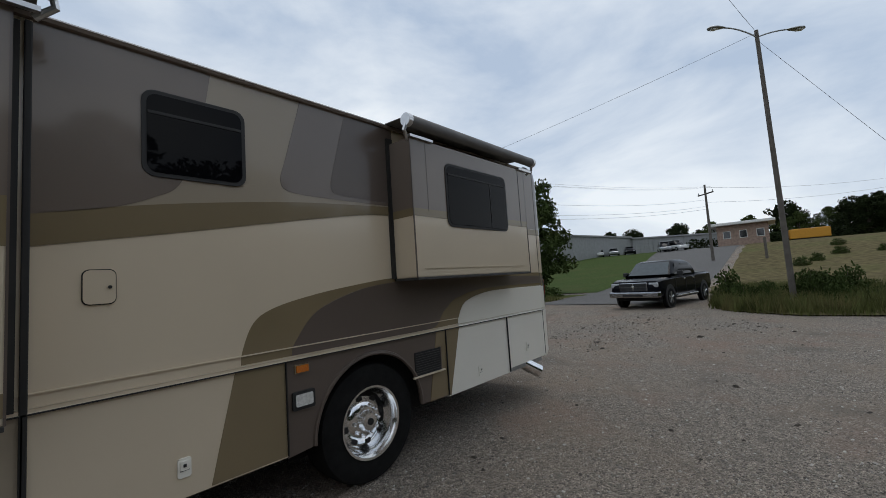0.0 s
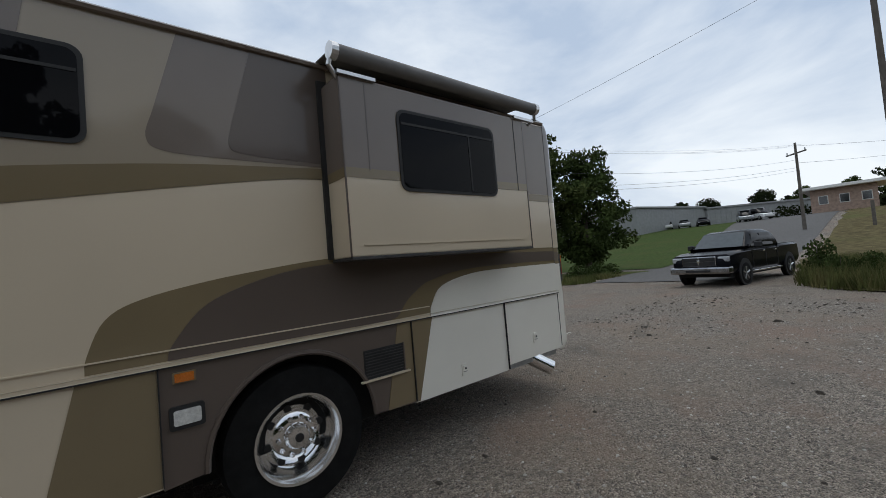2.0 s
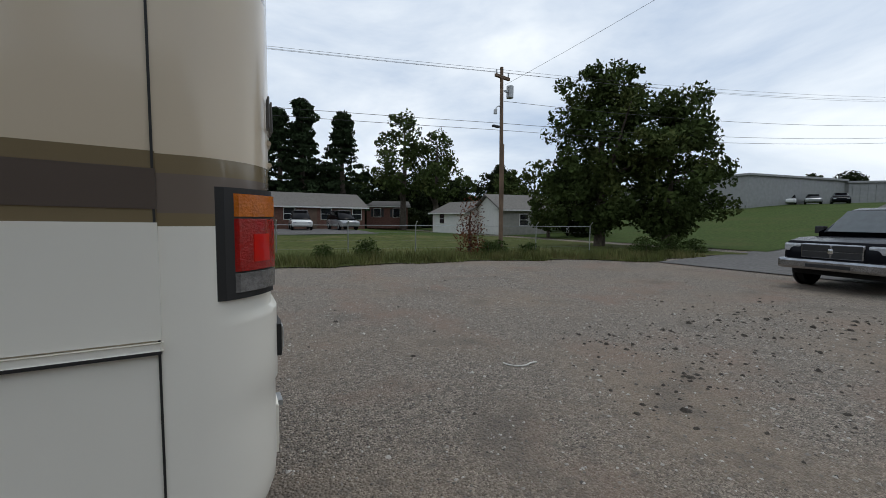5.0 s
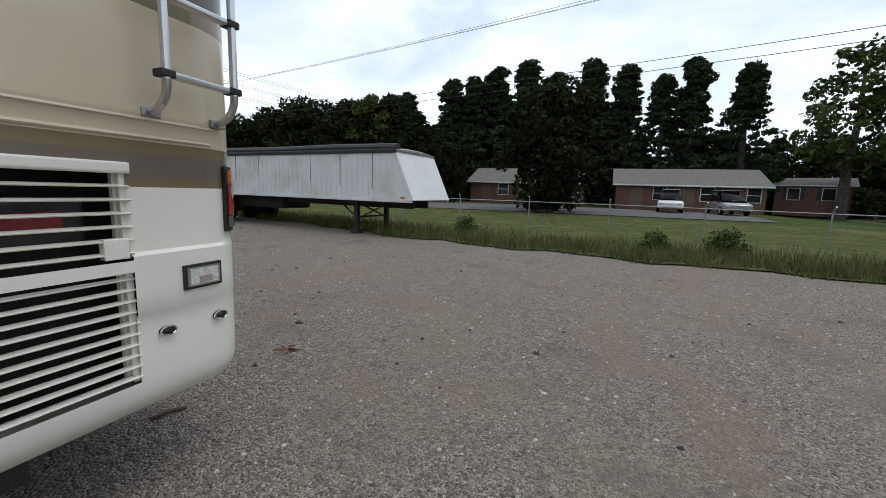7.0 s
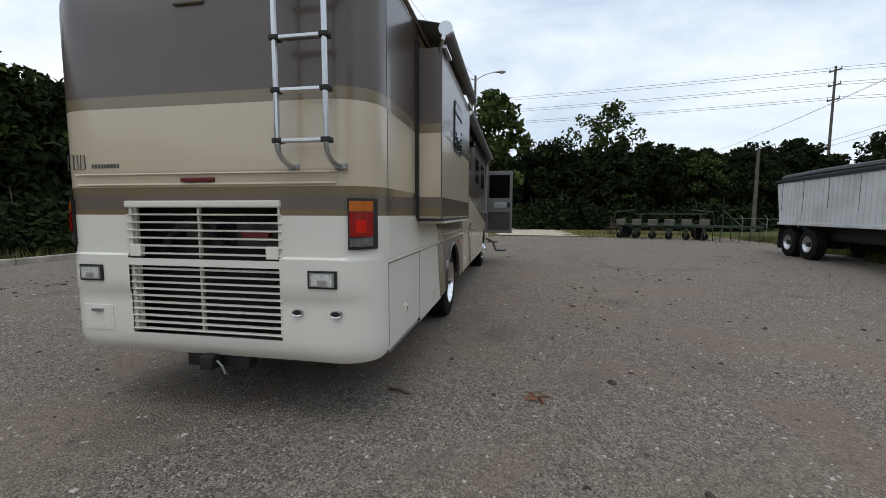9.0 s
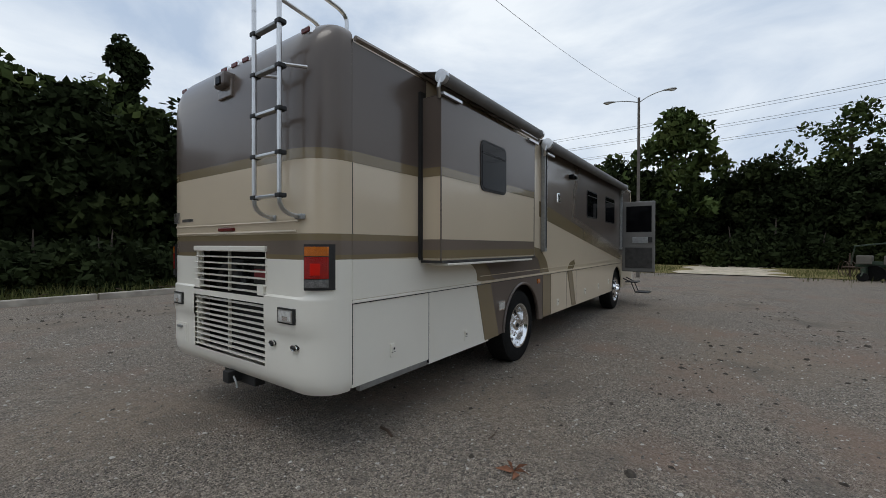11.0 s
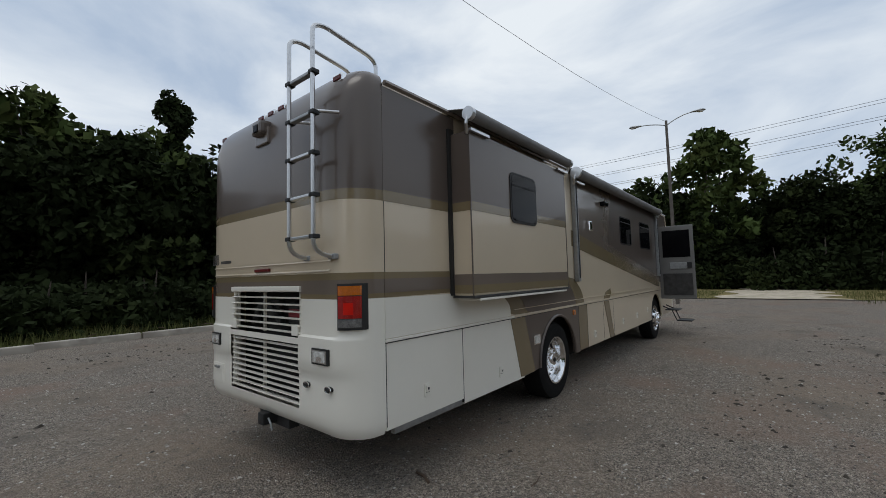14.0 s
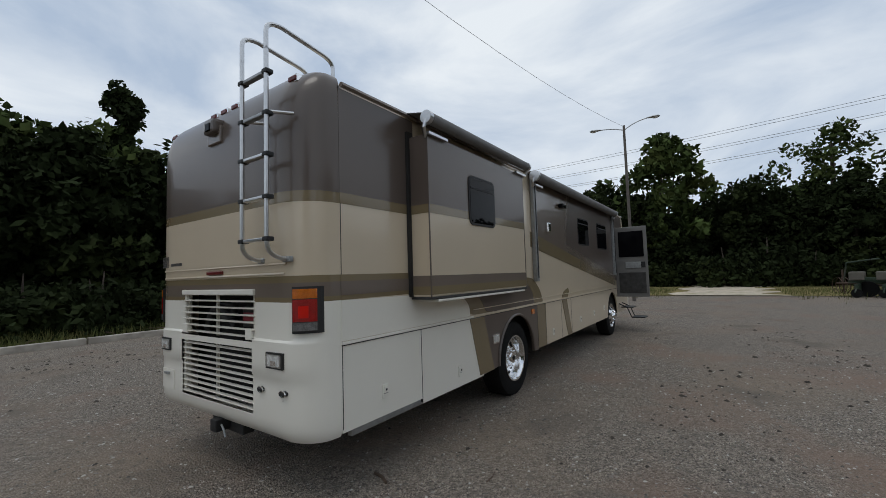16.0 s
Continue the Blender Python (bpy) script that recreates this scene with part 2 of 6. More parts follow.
# rear cap, rounded in plan
GL0, GL1 = -0.575, 0.59
cols = sorted({GL0, GL1, *[round(-1.1 + 0.1 * k, 3) for k in range(23)], 0.95, 1.05, 1.14, 1.17, 1.193, 1.21, 1.22, HALF, -0.95, -1.05, -1.14, -1.17, -1.193, -1.21, -1.22, -HALF})
cols = [c for c in cols if not (0 < abs(c - GL0) < 0.03 or 0 < abs(c - GL1) < 0.03)]
rows = [0.49, 0.51, 0.54, 0.58, 0.645, 0.75, 0.85, 0.93, 0.945, 1.05, 1.13, 1.18, 1.195, 1.21, 1.235, 1.36, 1.48, 1.515, 1.57, 1.62, 1.67, 1.745, 1.76, 1.785, 2.0, 2.205, 2.285, 2.5, 2.7, 2.85, 2.95, 3.02, 3.08, 3.13, 3.17, 3.20, 3.22, 3.235]


def rear_x(y):
    """Flat across the back, with rounded corners."""
    u = (abs(y) - 0.94) / 0.29
    if u <= 0:
        return 0.0
    return CAP if abs(y) >= HALF - 1e-4 else -0.29 * (1 - math.sqrt(1 - u * u))


def cap_point(y, z):
    fade = max(0.0, 1 - (abs(y) / HALF) ** 8)
    proud = 0.022 if z < 1.2 else 0.0
    proud -= 0.010 if z < 0.938 else 0.0
    proud -= 0.07 * max(0.0, (0.62 - z) / 0.13) ** 2
    proud += 0.010 if 1.755 < z < 2.75 and -0.95 < y < 0.98 else 0.0
    top = 0.22 * (1 - math.sqrt(max(0.0, 1 - ((z - 2.85) / 0.395) ** 2))) if z > 2.85 else 0.0
    yy = y
    if z > 3.06:
        yy = y * (1 - 0.105 * (1 - math.sqrt(max(0.0, 1 - ((z - 3.06) / 0.178) ** 2))))
    if z < 0.58:
        yy = y * (1 - 0.02 * ((0.58 - z) / 0.09) ** 2)
    return Vector((rear_x(y) + proud * fade - top * min(1.0, 0.25 + fade), yy, z))


bm = bmesh.new()
grid = [[bm.verts.new(cap_point(y, z)) for y in cols] for z in rows]
for i in range(len(rows) - 1):
    zc = (rows[i] + rows[i + 1]) / 2
    idx = 0 if zc < 1.48 else 1 if zc < 1.515 else 2 if zc < 1.62 else 1 if zc < 1.67 else 3 if zc < 2.205 else 1 if zc < 2.285 else 4
    for j in range(len(cols) - 1):
        yc = (cols[j] + cols[j + 1]) / 2
        if GL0 < yc < GL1 and (0.645 < zc < 1.13 or 1.18 < zc < 1.57):
            continue
        f = bm.faces.new((grid[i][j], grid[i][j + 1], grid[i + 1][j + 1], grid[i + 1][j]))
        f.material_index = idx
roofrow = [bm.verts.new((CAP - 0.01, v.co.y, 3.24)) for v in grid[-1]]
for j in range(len(cols) - 1):
    bm.faces.new((grid[-1][j], grid[-1][j + 1], roofrow[j + 1], roofrow[j])).material_index = 4
botrow = [bm.verts.new((CAP - 0.05, v.co.y * 0.9, 0.55)) for v in grid[0]]
for j in range(len(cols) - 1):
    bm.faces.new((grid[0][j], grid[0][j + 1], botrow[j + 1], botrow[j]))
cap = rvp("rear_cap", bm, [WHITE, GOLD, TAUPE2, CREAM, TAUPE], label="moulded rear cap, white below and taupe above", smooth=True)
for s in (-1, 1):
    rvp("cap_seam", box(CAP - 0.009, CAP - 0.003, s * HALF - 0.004, s * HALF + 0.002, 0.54, 3.12), SEAM)

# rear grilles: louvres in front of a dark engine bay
# solid block; its near-black colour stands for the shade inside the bay
rvp("engine_bay_shade", box(-0.95, -0.20, -0.75, 0.75, 0.60, 1.62), UNDER)
for a in ((-0.2, -0.15, 0.15, 0.52, 1.25, 1.43), (-0.2, -0.14, -0.25, 0.0, 1.30, 1.45)):
    rvp("engine_block", box(*a, 0.015), STEEL, label="dull metal engine part behind the louvres")
rvp("engine_cover", box(-0.19, -0.11, 0.22, 0.43, 1.31, 1.38, 0.01), ENGRED, label="red painted engine part")
rvp("air_hose", tube(arc((-0.15, -0.45, 1.21), (-0.1, -0.2, 1.6), (-0.15, 0.05, 1.25)), 0.035), BLACK)


def grille(name, y0, y1, z0, z1, count, taper=0.0):
    g = rvp(name, box(-0.028, -0.003, y0 - 0.01, y0 + 0.02, z0, z1, 0.004), WHITE, label="white louvred grille")
    rvp("grille_frame", box(-0.028, -0.003, y1 - 0.02, y1 + 0.01, z0, z1, 0.004), WHITE, g)
    for k in range(count):
        z = z0 + (z1 - z0) * (k + 0.5) / count
        h = (z1 - z0) / count * 0.15
        b = bmesh.new()
        y = [y0 - 0.012, y1 + 0.012]
        sec = [(-0.02, z + h * 0.1), (0.012, z - h * 0.75), (0.018, z - h * 0.2), (-0.016, z + h * 0.85)]
        ends = [[b.verts.new((x, yy, zz)) for x, zz in sec] for yy in y]
        for i in range(4):
            b.faces.new((ends[0][i], ends[0][(i + 1) % 4], ends[1][(i + 1) % 4], ends[1][i]))
        b.faces.new(ends[0]), b.faces.new(ends[1])
        rvp("slat", b, WHITE, g)
    for yy in (y0 + 0.015, (y0 + y1) / 2 - 0.06, y1 - 0.03):
        rvp("upright", box(-0.052, -0.03, yy, yy + 0.018, z0, z1), WHITE, g)
    return g


up = grille("upper_grille", GL0, GL1, 1.185, 1.565, 7)
rvp("top_rail", box(-0.03, 0.022, GL0 - 0.012, GL1 + 0.012, 1.535, 1.578, 0.008), WHITE, up)
for yy in (GL0 + 0.01, GL1 - 0.1):
    lp = rvp("latch_plate", box(-0.02, 0.02, yy, yy + 0.09, 1.19, 1.275, 0.006), WHITE, up)
lo = grille("lower_grille", GL0, GL1, 0.65, 1.127, 10)

# rear lamps, bent round the cap
def curved(y0, y1, z0, z1, out, n=7, back=0.05, bevel=0.006):
    bm = bmesh.new()
    vs = []
    for k in range(n + 1):
        y = y0 + (y1 - y0) * k / n
        x = rear_x(y)
        vs.append([bm.verts.new((x + o, y, z)) for o, z in ((-back, z0), (out, z0), (out, z1), (-back, z1))])
    for a, c in zip(vs, vs[1:]):
        for i in range(4):
            bm.faces.new((a[i], a[(i + 1) % 4], c[(i + 1) % 4], c[i]))
    bm.faces.new(vs[0]), bm.faces.new(vs[-1])
    return bm


for s in (1, -1):
    yi, yo, g = s * 1.072, s * 1.188, s * 0.014
    lamp = rvp("tail_lamp", curved(yi - g, yo + g, 1.262, 1.592, 0.022), SEAM, label="tall tail lamp, amber over red over clear, in a black bezel")
    rvp("amber_lens", curved(yi, yo, 1.508, 1.575, 0.034), AMBERLENS, lamp)
    rvp("lens_divider", curved(yi, yo, 1.502, 1.508, 0.03), SEAM, lamp)
    rvp("red_lens", curved(yi, yo, 1.345, 1.502, 0.034), REDLENS, lamp)
    rvp("reflector", curved(yi + (yo - yi) * 0.3, yi + (yo - yi) * 0.75, 1.37, 1.455, 0.036), REDBRIGHT, lamp)
    rvp("clear_lens", curved(yi, yo, 1.282, 1.34, 0.034), SMOKELENS, lamp)
for yc in (0.89, -0.89):
    fog = rvp("reversing_lamp", curved(yc - 0.098, yc + 0.098, 1.01, 1.125, 0.034), SEAM, label="reversing lamp in a black frame")
    rvp("lamp_rim", curved(yc - 0.085, yc + 0.085, 1.022, 1.113, 0.038), ALU, fog)
    rvp("lens", curved(yc - 0.072, yc + 0.072, 1.03, 1.105, 0.041), CLEARLENS, fog)
    rvp("bulb_glow_dish", curved(yc - 0.03, yc + 0.035, 1.036, 1.068, 0.043), CHROME, fog)
for yc in (0.709, 0.977):
    x = rear_x(yc) + 0.016
    kn = rvp("socket", lathe([(-0.02, 0.03), (0.01, 0.03), (0.012, 0.018), (0.02, 0.012)], sides=14), BLACK, label="small chrome socket")
    for v in kn.data.vertices:
        q = v.co - Vector((5, 0, 0))
        v.co = Vector((x + q.y + 5, yc + q.x * 1.2, 0.844 + q.z * 0.7))
    rvp("chrome_ring", tube([(x + 0.012, yc + 0.035 * math.cos(a), 0.844 + 0.02 * math.sin(a)) for a in (2 * math.pi * k / 12 for k in range(13))], 0.005, sides=5), CHROME, kn)
rvp("brake_lamp", box(-0.02, 0.022, -0.125, 0.125, 1.703, 1.731, 0.006), DARKRED, label="slim dark red brake lamp")
rec = rvp("plate_recess", curved(-0.99, -0.74, 0.65, 0.83, 0.017), WHITE, label="shallow number plate recess with a small lamp")
rvp("plate_panel", curved(-0.97, -0.76, 0.67, 0.815, 0.019), WHITE, rec)
rvp("plate_lamp", curved(-0.9, -0.82, 0.785, 0.805, 0.04), GALV, rec)
for z, y0, y1 in ((1.772, -1.0, 1.0), (1.70, -0.98, 0.98)):
    b = bmesh.new()
    tube([(rear_x(y0 + (y1 - y0) * k / 20) + 0.004, y0 + (y1 - y0) * k / 20, z - 0.012) for k in range(21)], 0.009, b, 6)
    rvp("moulding_line", b, CREAM)
# badge: plain strokes in place of the maker's lettering
b = bmesh.new()
for k, w in enumerate((0.052, 0.04, 0.04)):
    y = -1.04 + 0.062 * k
    ring = [(-w / 2, 0), (-w / 2 + 0.008, 0.1), (w / 2 - 0.004, 0.1), (w / 2, 0)]
    x = rear_x(y) + 0.012
    tube([(x, y + p[0], 1.80 + p[1]) for p in ring] + [(x, y - w / 2, 1.80)], 0.0035, b, 5)
rvp("badge_outline", b, LETTER, label="outlined grey badge shapes")
b = bmesh.new()
for k in range(9):
    y = -0.84 + 0.026 * k
    box(rear_x(y) + 0.008, rear_x(y) + 0.014, y, y + 0.017, 1.805, 1.832, 0, b)
rvp("badge_bars", b, LETTER)
cb = rvp("camera_housing", box(-0.06, 0.07, -0.1, 0.08, 2.92, 3.05, 0.03), TAUPE, label="taupe rear-view camera pod")
rvp("camera_bracket", box(-0.06, 0.02, -0.12, 0.1, 2.84, 2.99, 0.01), TAUPE2, cb)
rvp("camera_lens", box(0.05, 0.078, -0.05, 0.03, 2.94, 3.01, 0.008), DGLASS, cb)
for y in (-1.05, -0.2, -0.02, 0.16, 0.98):
    x = rear_x(y) - 0.09
    mk = rvp("marker_lamp", box(x - 0.03, x + 0.016, y - 0.06, y + 0.06, 3.13, 3.19, 0.006), CHROME, label="red roof marker lamp in a chrome frame")
    rvp("marker_lens", box(x - 0.02, x + 0.024, y - 0.045, y + 0.045, 3.142, 3.178, 0.006), DARKRED, mk)

# ladder
lad = rvp("ladder", tube([(0.15, 0.685, 1.93), (0.15, 0.685, 3.3)], 0.017), ALU, label="aluminium rear ladder with a roof hoop")
rvp("rail", tube([(0.15, 1.0, 1.93), (0.15, 1.0, 3.3)], 0.017), ALU, lad)
for y in (0.685, 1.0):
    pts = [(0.15, y, 1.94)] + arc((0.15, y, 1.91), (0.15, y, 1.80), (0.0, y + 0.02, 1.79))
    rvp("rail_foot", tube(pts, 0.017), ALU, lad)
    rvp("foot_pad", box(-0.02, 0.02, y - 0.02, y + 0.06, 1.77, 1.81, 0.008), GALV, lad)
    pts = [(0.15, y, 3.28)] + arc((0.15, y, 3.42), (0.15, y, 3.5), (0.02, y, 3.5)) + arc((-0.32, y, 3.46), (-0.45, y, 3.45), (-0.45, y, 3.38)) + [(-0.45, y, 3.2)]
    rvp("roof_hoop", tube(pts, 0.017), ALU, lad)
    rvp("standoff", tube([(0.15, y, 2.83), (-0.01, y + 0.09, 2.84)], 0.013), ALU, lad)
for z in (1.93, 2.225, 2.525, 2.82, 3.12):
    rvp("rung", box(0.118, 0.162, 0.67, 1.015, z - 0.012, z + 0.012, 0.006), ALU if z < 2.7 else GALV, lad)
    for y in (0.685, 1.0):
        rvp("rung_cap", box(0.11, 0.17, y - 0.03, y + 0.03, z - 0.016, z + 0.016, 0.008), BLACK, lad)

# tow hitch and tail pipe
h = rvp("tow_hitch", box(-0.7, 0.02, -0.05, 0.05, 0.40, 0.50, 0.01), BLACK, label="black tow hitch with a ball mount")
rvp("hitch_plate", box(-0.2, -0.1, -0.25, 0.25, 0.38, 0.53, 0.01), BLACK, h)
rvp("hitch_pin", tube([(-0.02, 0.06, 0.46), (-0.02, 0.1, 0.42), (-0.02, 0.12, 0.37)], 0.008), GALV, h)
b = tube([(-1.05, -0.9, 0.62), (-0.9, -1.04, 0.55), (-0.78, -1.15, 0.48)], 0.055, sides=14)
tp = rvp("tail_pipe", b, BLACK, label="chrome tipped tail pipe")
rvp("chrome_tip", tube([(-0.79, -1.14, 0.49), (-0.63, -1.29, 0.36)], 0.082, sides=18), CHROME, tp, smooth=True)


# lower skirts with arches, locker doors, latches
def skirts(sign, cuts):
    for x0, x1, mat, z0, arch in cuts:
        rvp("locker_door", side_panel(x0, x1, z0, 1.15, sign, arch), mat)
        if x1 > -0.4:
            continue
        rvp("door_gap", box(x1 - 0.003, x1 + 0.003, sign * HALF - 0.02, sign * HALF + sign * 0.002, z0 + 0.01, 1.15), SEAM)


def shape(name, mat, top, bottom, sign, level=1, y=HALF, label=""):
    """A painted field between an upper and a lower line."""
    out = smooth_line(top) + smooth_line(bottom)[::-1]
    return rvp(name, plate(out, sign * y, sign, 0.0025 * level), mat, label=label)


def block(name, mat, pts, sign, level=1, y=HALF):
    return rvp(name, plate(pts, sign * y, sign, 0.0025 * level), mat)


DOORGREY = material("dark_grey_door_paint", (0.16, 0.155, 0.145), 0.45, var=0.1, scale=3)
ARCH = (-3.355, 0.5, 0.56)
skirts(-1, [(-11.0, -5.43, TAN, 0.5, (-9.11, 0.5, 0.56)), (-5.43, -4.13, CREAM, 0.49, None), (-4.13, -2.41, TAUPE, 0.48, ARCH), (-2.41, -1.25, WHITE, 0.47, None), (-1.25, -0.30, WHITE, 0.515, None)])
skirts(1, [(-11.0, -5.75, CREAM, 0.5, (-9.11, 0.5, 0.56)), (-5.75, -5.2, CREAM, 0.5, None), (-5.2, -4.45, CREAM, 0.5, None), (-4.45, -4.1, GOLD, 0.5, None), (-4.1, -2.4, TAUPE, 0.48, ARCH), (-2.4, -1.25, WHITE, 0.47, None), (-1.25, -0.30, WHITE, 0.515, None)])
block("gold_stripe", GOLD, [(-4.47, 1.14), (-4.136, 1.14), (-4.136, 0.5), (-4.62, 0.5)], -1, 2)
block("gold_stripe", GOLD, [(-2.54, 1.14), (-2.414, 1.14), (-2.414, 0.49), (-2.68, 0.49)], -1, 2)
block("gold_stripe", GOLD, [(-2.406, 1.14), (-2.18, 1.14), (-2.37, 0.48), (-2.406, 0.48)], -1, 2)
block("gold_stripe", GOLD, [(-2.45, 1.14), (-2.13, 1.14), (-2.32, 0.49), (-2.66, 0.49)], 1, 2)
for s in (-1, 1):
    rvp("belt_moulding", box(-2.2, -0.30, s * HALF - 0.005, s * HALF + s * 0.014, 1.15, 1.172, 0.004), WHITE)
    rvp("belt_moulding", box(FRONT + 0.4, -2.202, s * HALF - 0.005, s * HALF + s * 0.014, 1.15, 1.172, 0.004), CREAM)
    rvp("pin_stripe", box(FRONT + 0.4, -2.2, s * HALF, s * HALF + s * 0.011, 1.235, 1.243), CREAM)
    rvp("belt_shadow_gap", box(FRONT + 0.4, -0.30, s * HALF - 0.02, s * HALF + s * 0.003, 1.141, 1.15), SEAM)
    rvp("sill_lip", box(-2.3, -0.4, min(s * (HALF - 0.06), s * (HALF - 0.02)), max(s * (HALF - 0.06), s * (HALF - 0.02)), 0.46, 0.52), GALV)
    # wheel arch lip
    rvp("arch_lip", tube([(-3.355 - 0.565 * math.cos(a), s * (HALF + 0.004), max(0.48, 0.5 + 0.572 * math.sin(a))) for a in (math.pi * k / 24 for k in range(25))], 0.018, sides=6), TAUPE)

# driver's side paint
D = -1
LOWER = [(-5.41, 1.945), (-4.73, 2.05), (-4.0, 2.17), (-3.35, 2.265), (-3.0, 2.28)]
shape("upper_taupe_field", TAUPE2, [(-5.41, 3.12), (-4.58, 3.12)], [(-5.41, 2.11), (-5.1, 2.17), (-4.9, 2.25), (-4.77, 2.34), (-4.66, 2.6)], D, 2)
shape("upper_taupe_field", TAUPE2, [(-3.94, 3.12), (-3.4, 3.12), (-3.0, 3.12)], [(-4.08, 2.62), (-4.12, 2.46), (-4.04, 2.385), (-3.68, 2.37), (-3.0, 2.37)], D, 2)
shape("upper_dark_field", TAUPE, [(-3.53, 3.115), (-3.0, 3.115)], [(-3.67, 2.6), (-3.69, 2.46), (-3.58, 2.41), (-3.0, 2.395)], D, 3)
shape("gold_band", TAN, [(-5.41, 3.125), (-4.5, 3.125), (-3.0, 3.125)], LOWER, D, 1)
shape("gold_band", GOLD, [(-5.41, 2.11), (-5.0, 2.19), (-4.5, 2.26), (-3.9, 2.32), (-3.0, 2.365)], [(x, z + 0.004) for x, z in LOWER], D, 2)
shape("gold_swoosh", GOLD, [(-4.43, 1.18), (-4.42, 1.27), (-4.34, 1.45), (-4.18, 1.54), (-3.86, 1.61), (-3.5, 1.66), (-3.11, 1.70), (-2.6, 1.715), (-1.5, 1.70), (-0.30, 1.675)], [(-4.0, 1.18), (-3.2, 1.18), (-2.4, 1.18), (-2.1, 1.2), (-1.85, 1.33), (-1.5, 1.42), (-0.30, 1.47)], D, 1)
shape("taupe_swoosh", TAUPE, [(-4.08, 1.18), (-4.05, 1.27), (-3.86, 1.48), (-3.49, 1.61), (-3.12, 1.66), (-2.6, 1.68), (-1.5, 1.66), (-0.30, 1.63)], [(-3.8, 1.18), (-3.2, 1.18), (-2.7, 1.18), (-2.53, 1.2), (-2.42, 1.32), (-2.2, 1.45), (-1.8, 1.52), (-1.2, 1.535), (-0.30, 1.525)], D, 2)
shape("white_swoosh", WHITE, [(-2.19, 1.18), (-2.17, 1.25), (-2.04, 1.40), (-1.67, 1.48), (-1.2, 1.495), (-0.30, 1.49)], [(-2.17, 1.177), (-1.2, 1.177), (-0.30, 1.177)], D, 3)
block("upper_taupe_field", TAUPE2, [(-1.04, 3.1), (-1.04, 2.29), (-0.30, 2.29), (-0.30, 3.1)], D, 1)
block("gold_band", GOLD, [(-1.04, 2.288), (-1.04, 2.215), (-0.30, 2.205), (-0.30, 2.288)], D, 1)

# passenger's side paint
P = 1
block("upper_taupe_field", TAUPE, [(-0.30, 3.1), (-0.30, 2.29), (-1.2, 2.29), (-1.2, 3.1)], P, 1)
block("gold_band", GOLD, [(-0.30, 2.29), (-0.30, 2.205), (-1.2, 2.205), (-1.2, 2.29)], P, 1)
block("gold_band", GOLD, [(-0.30, 1.67), (-0.30, 1.48), (-1.2, 1.48), (-1.2, 1.67)], P, 1)
block("taupe_band", TAUPE2, [(-0.30, 1.62), (-0.30, 1.515), (-1.2, 1.515), (-1.2, 1.62)], P, 2)
shape("white_field", WHITE, [(-2.13, 1.18), (-2.11, 1.29), (-2.0, 1.38), (-1.8, 1.43), (-1.5, 1.46), (-0.30, 1.478)], [(-2.11, 1.177), (-1.2, 1.177), (-0.30, 1.177)], P, 3)
shape("gold_swoosh", GOLD, [(-4.35, 1.18), (-4.25, 1.35), (-4.05, 1.5), (-3.85, 1.56), (-3.0, 1.60), (-1.3, 1.60)], [(-4.0, 1.18), (-3.2, 1.18), (-2.4, 1.18), (-2.14, 1.2), (-2.0, 1.3), (-1.85, 1.38), (-1.3, 1.43)], P, 1)
shape("taupe_swoosh", TAUPE, [(-4.0, 1.18), (-3.9, 1.38), (-3.6, 1.52), (-3.0, 1.60), (-1.3, 1.63)], [(-3.4, 1.18), (-2.8, 1.18), (-2.52, 1.2), (-2.4, 1.33), (-2.2, 1.44), (-1.8, 1.5), (-1.3, 1.52)], P, 2)
block("upper_taupe_field", TAUPE2, [(-4.2, 3.1), (-4.2, 2.20), (-9.5, 1.36), (-10.7, 1.25), (-10.7, 3.1)], P, 1)
block("gold_diagonal", GOLD, [(-3.95, 2.25), (-3.95, 2.02), (-9.5, 1.22), (-9.5, 1.38)], P, 2)
block("dark_field", TAUPE, [(-5.9, 3.09), (-5.6, 2.12), (-9.4, 1.52), (-10.6, 1.36), (-10.6, 3.09)], P, 2)
block("gold_stripe", GOLD, [(-5.5, 1.14), (-5.25, 1.14), (-5.5, 0.51), (-5.72, 0.51)], P, 3)
shape("gold_stripe", GOLD, [(-5.62, 1.34), (-5.36, 1.28), (-5.25, 1.18)], [(-5.66, 1.26), (-5.56, 1.18), (-5.48, 1.18)], P, 2)


def latch(x, z, sign, w=0.07, hgt=0.11, name="locker_latch"):
    y = sign * HALF
    l = rvp(name, plate(rounded(x - w / 2, x + w / 2, z - hgt / 2, z + hgt / 2, 0.012), y, sign, 0.01), WHITE, label="small white paddle latch")
    rvp("paddle", plate(rounded(x - w * 0.33, x + w * 0.33, z - hgt * 0.12, z + hgt * 0.36, 0.006), y + sign * 0.01, sign, 0.006), WHITE, l)
    rvp("lock", box(x - 0.008, x + 0.008, y + sign * 0.014, y + sign * 0.02, z + 0.005, z + 0.022), SEAM, l)
    rvp("latch_shadow_line", plate(rounded(x - w * 0.36, x + w * 0.36, z - hgt * 0.16, z - hgt * 0.12, 0.001), y + sign * 0.008, sign, 0.004), SEAM, l)


for x, z in ((-1.849, 0.615), (-0.787, 0.712), (-4.765, 0.662)):
    latch(x, z, -1)
for x, z in ((-0.751, 0.709), (-1.9, 0.628), (-4.75, 0.66), (-6.3, 0.70), (-7.3, 0.72), (-8.2, 0.76)):
    latch(x, z, 1)

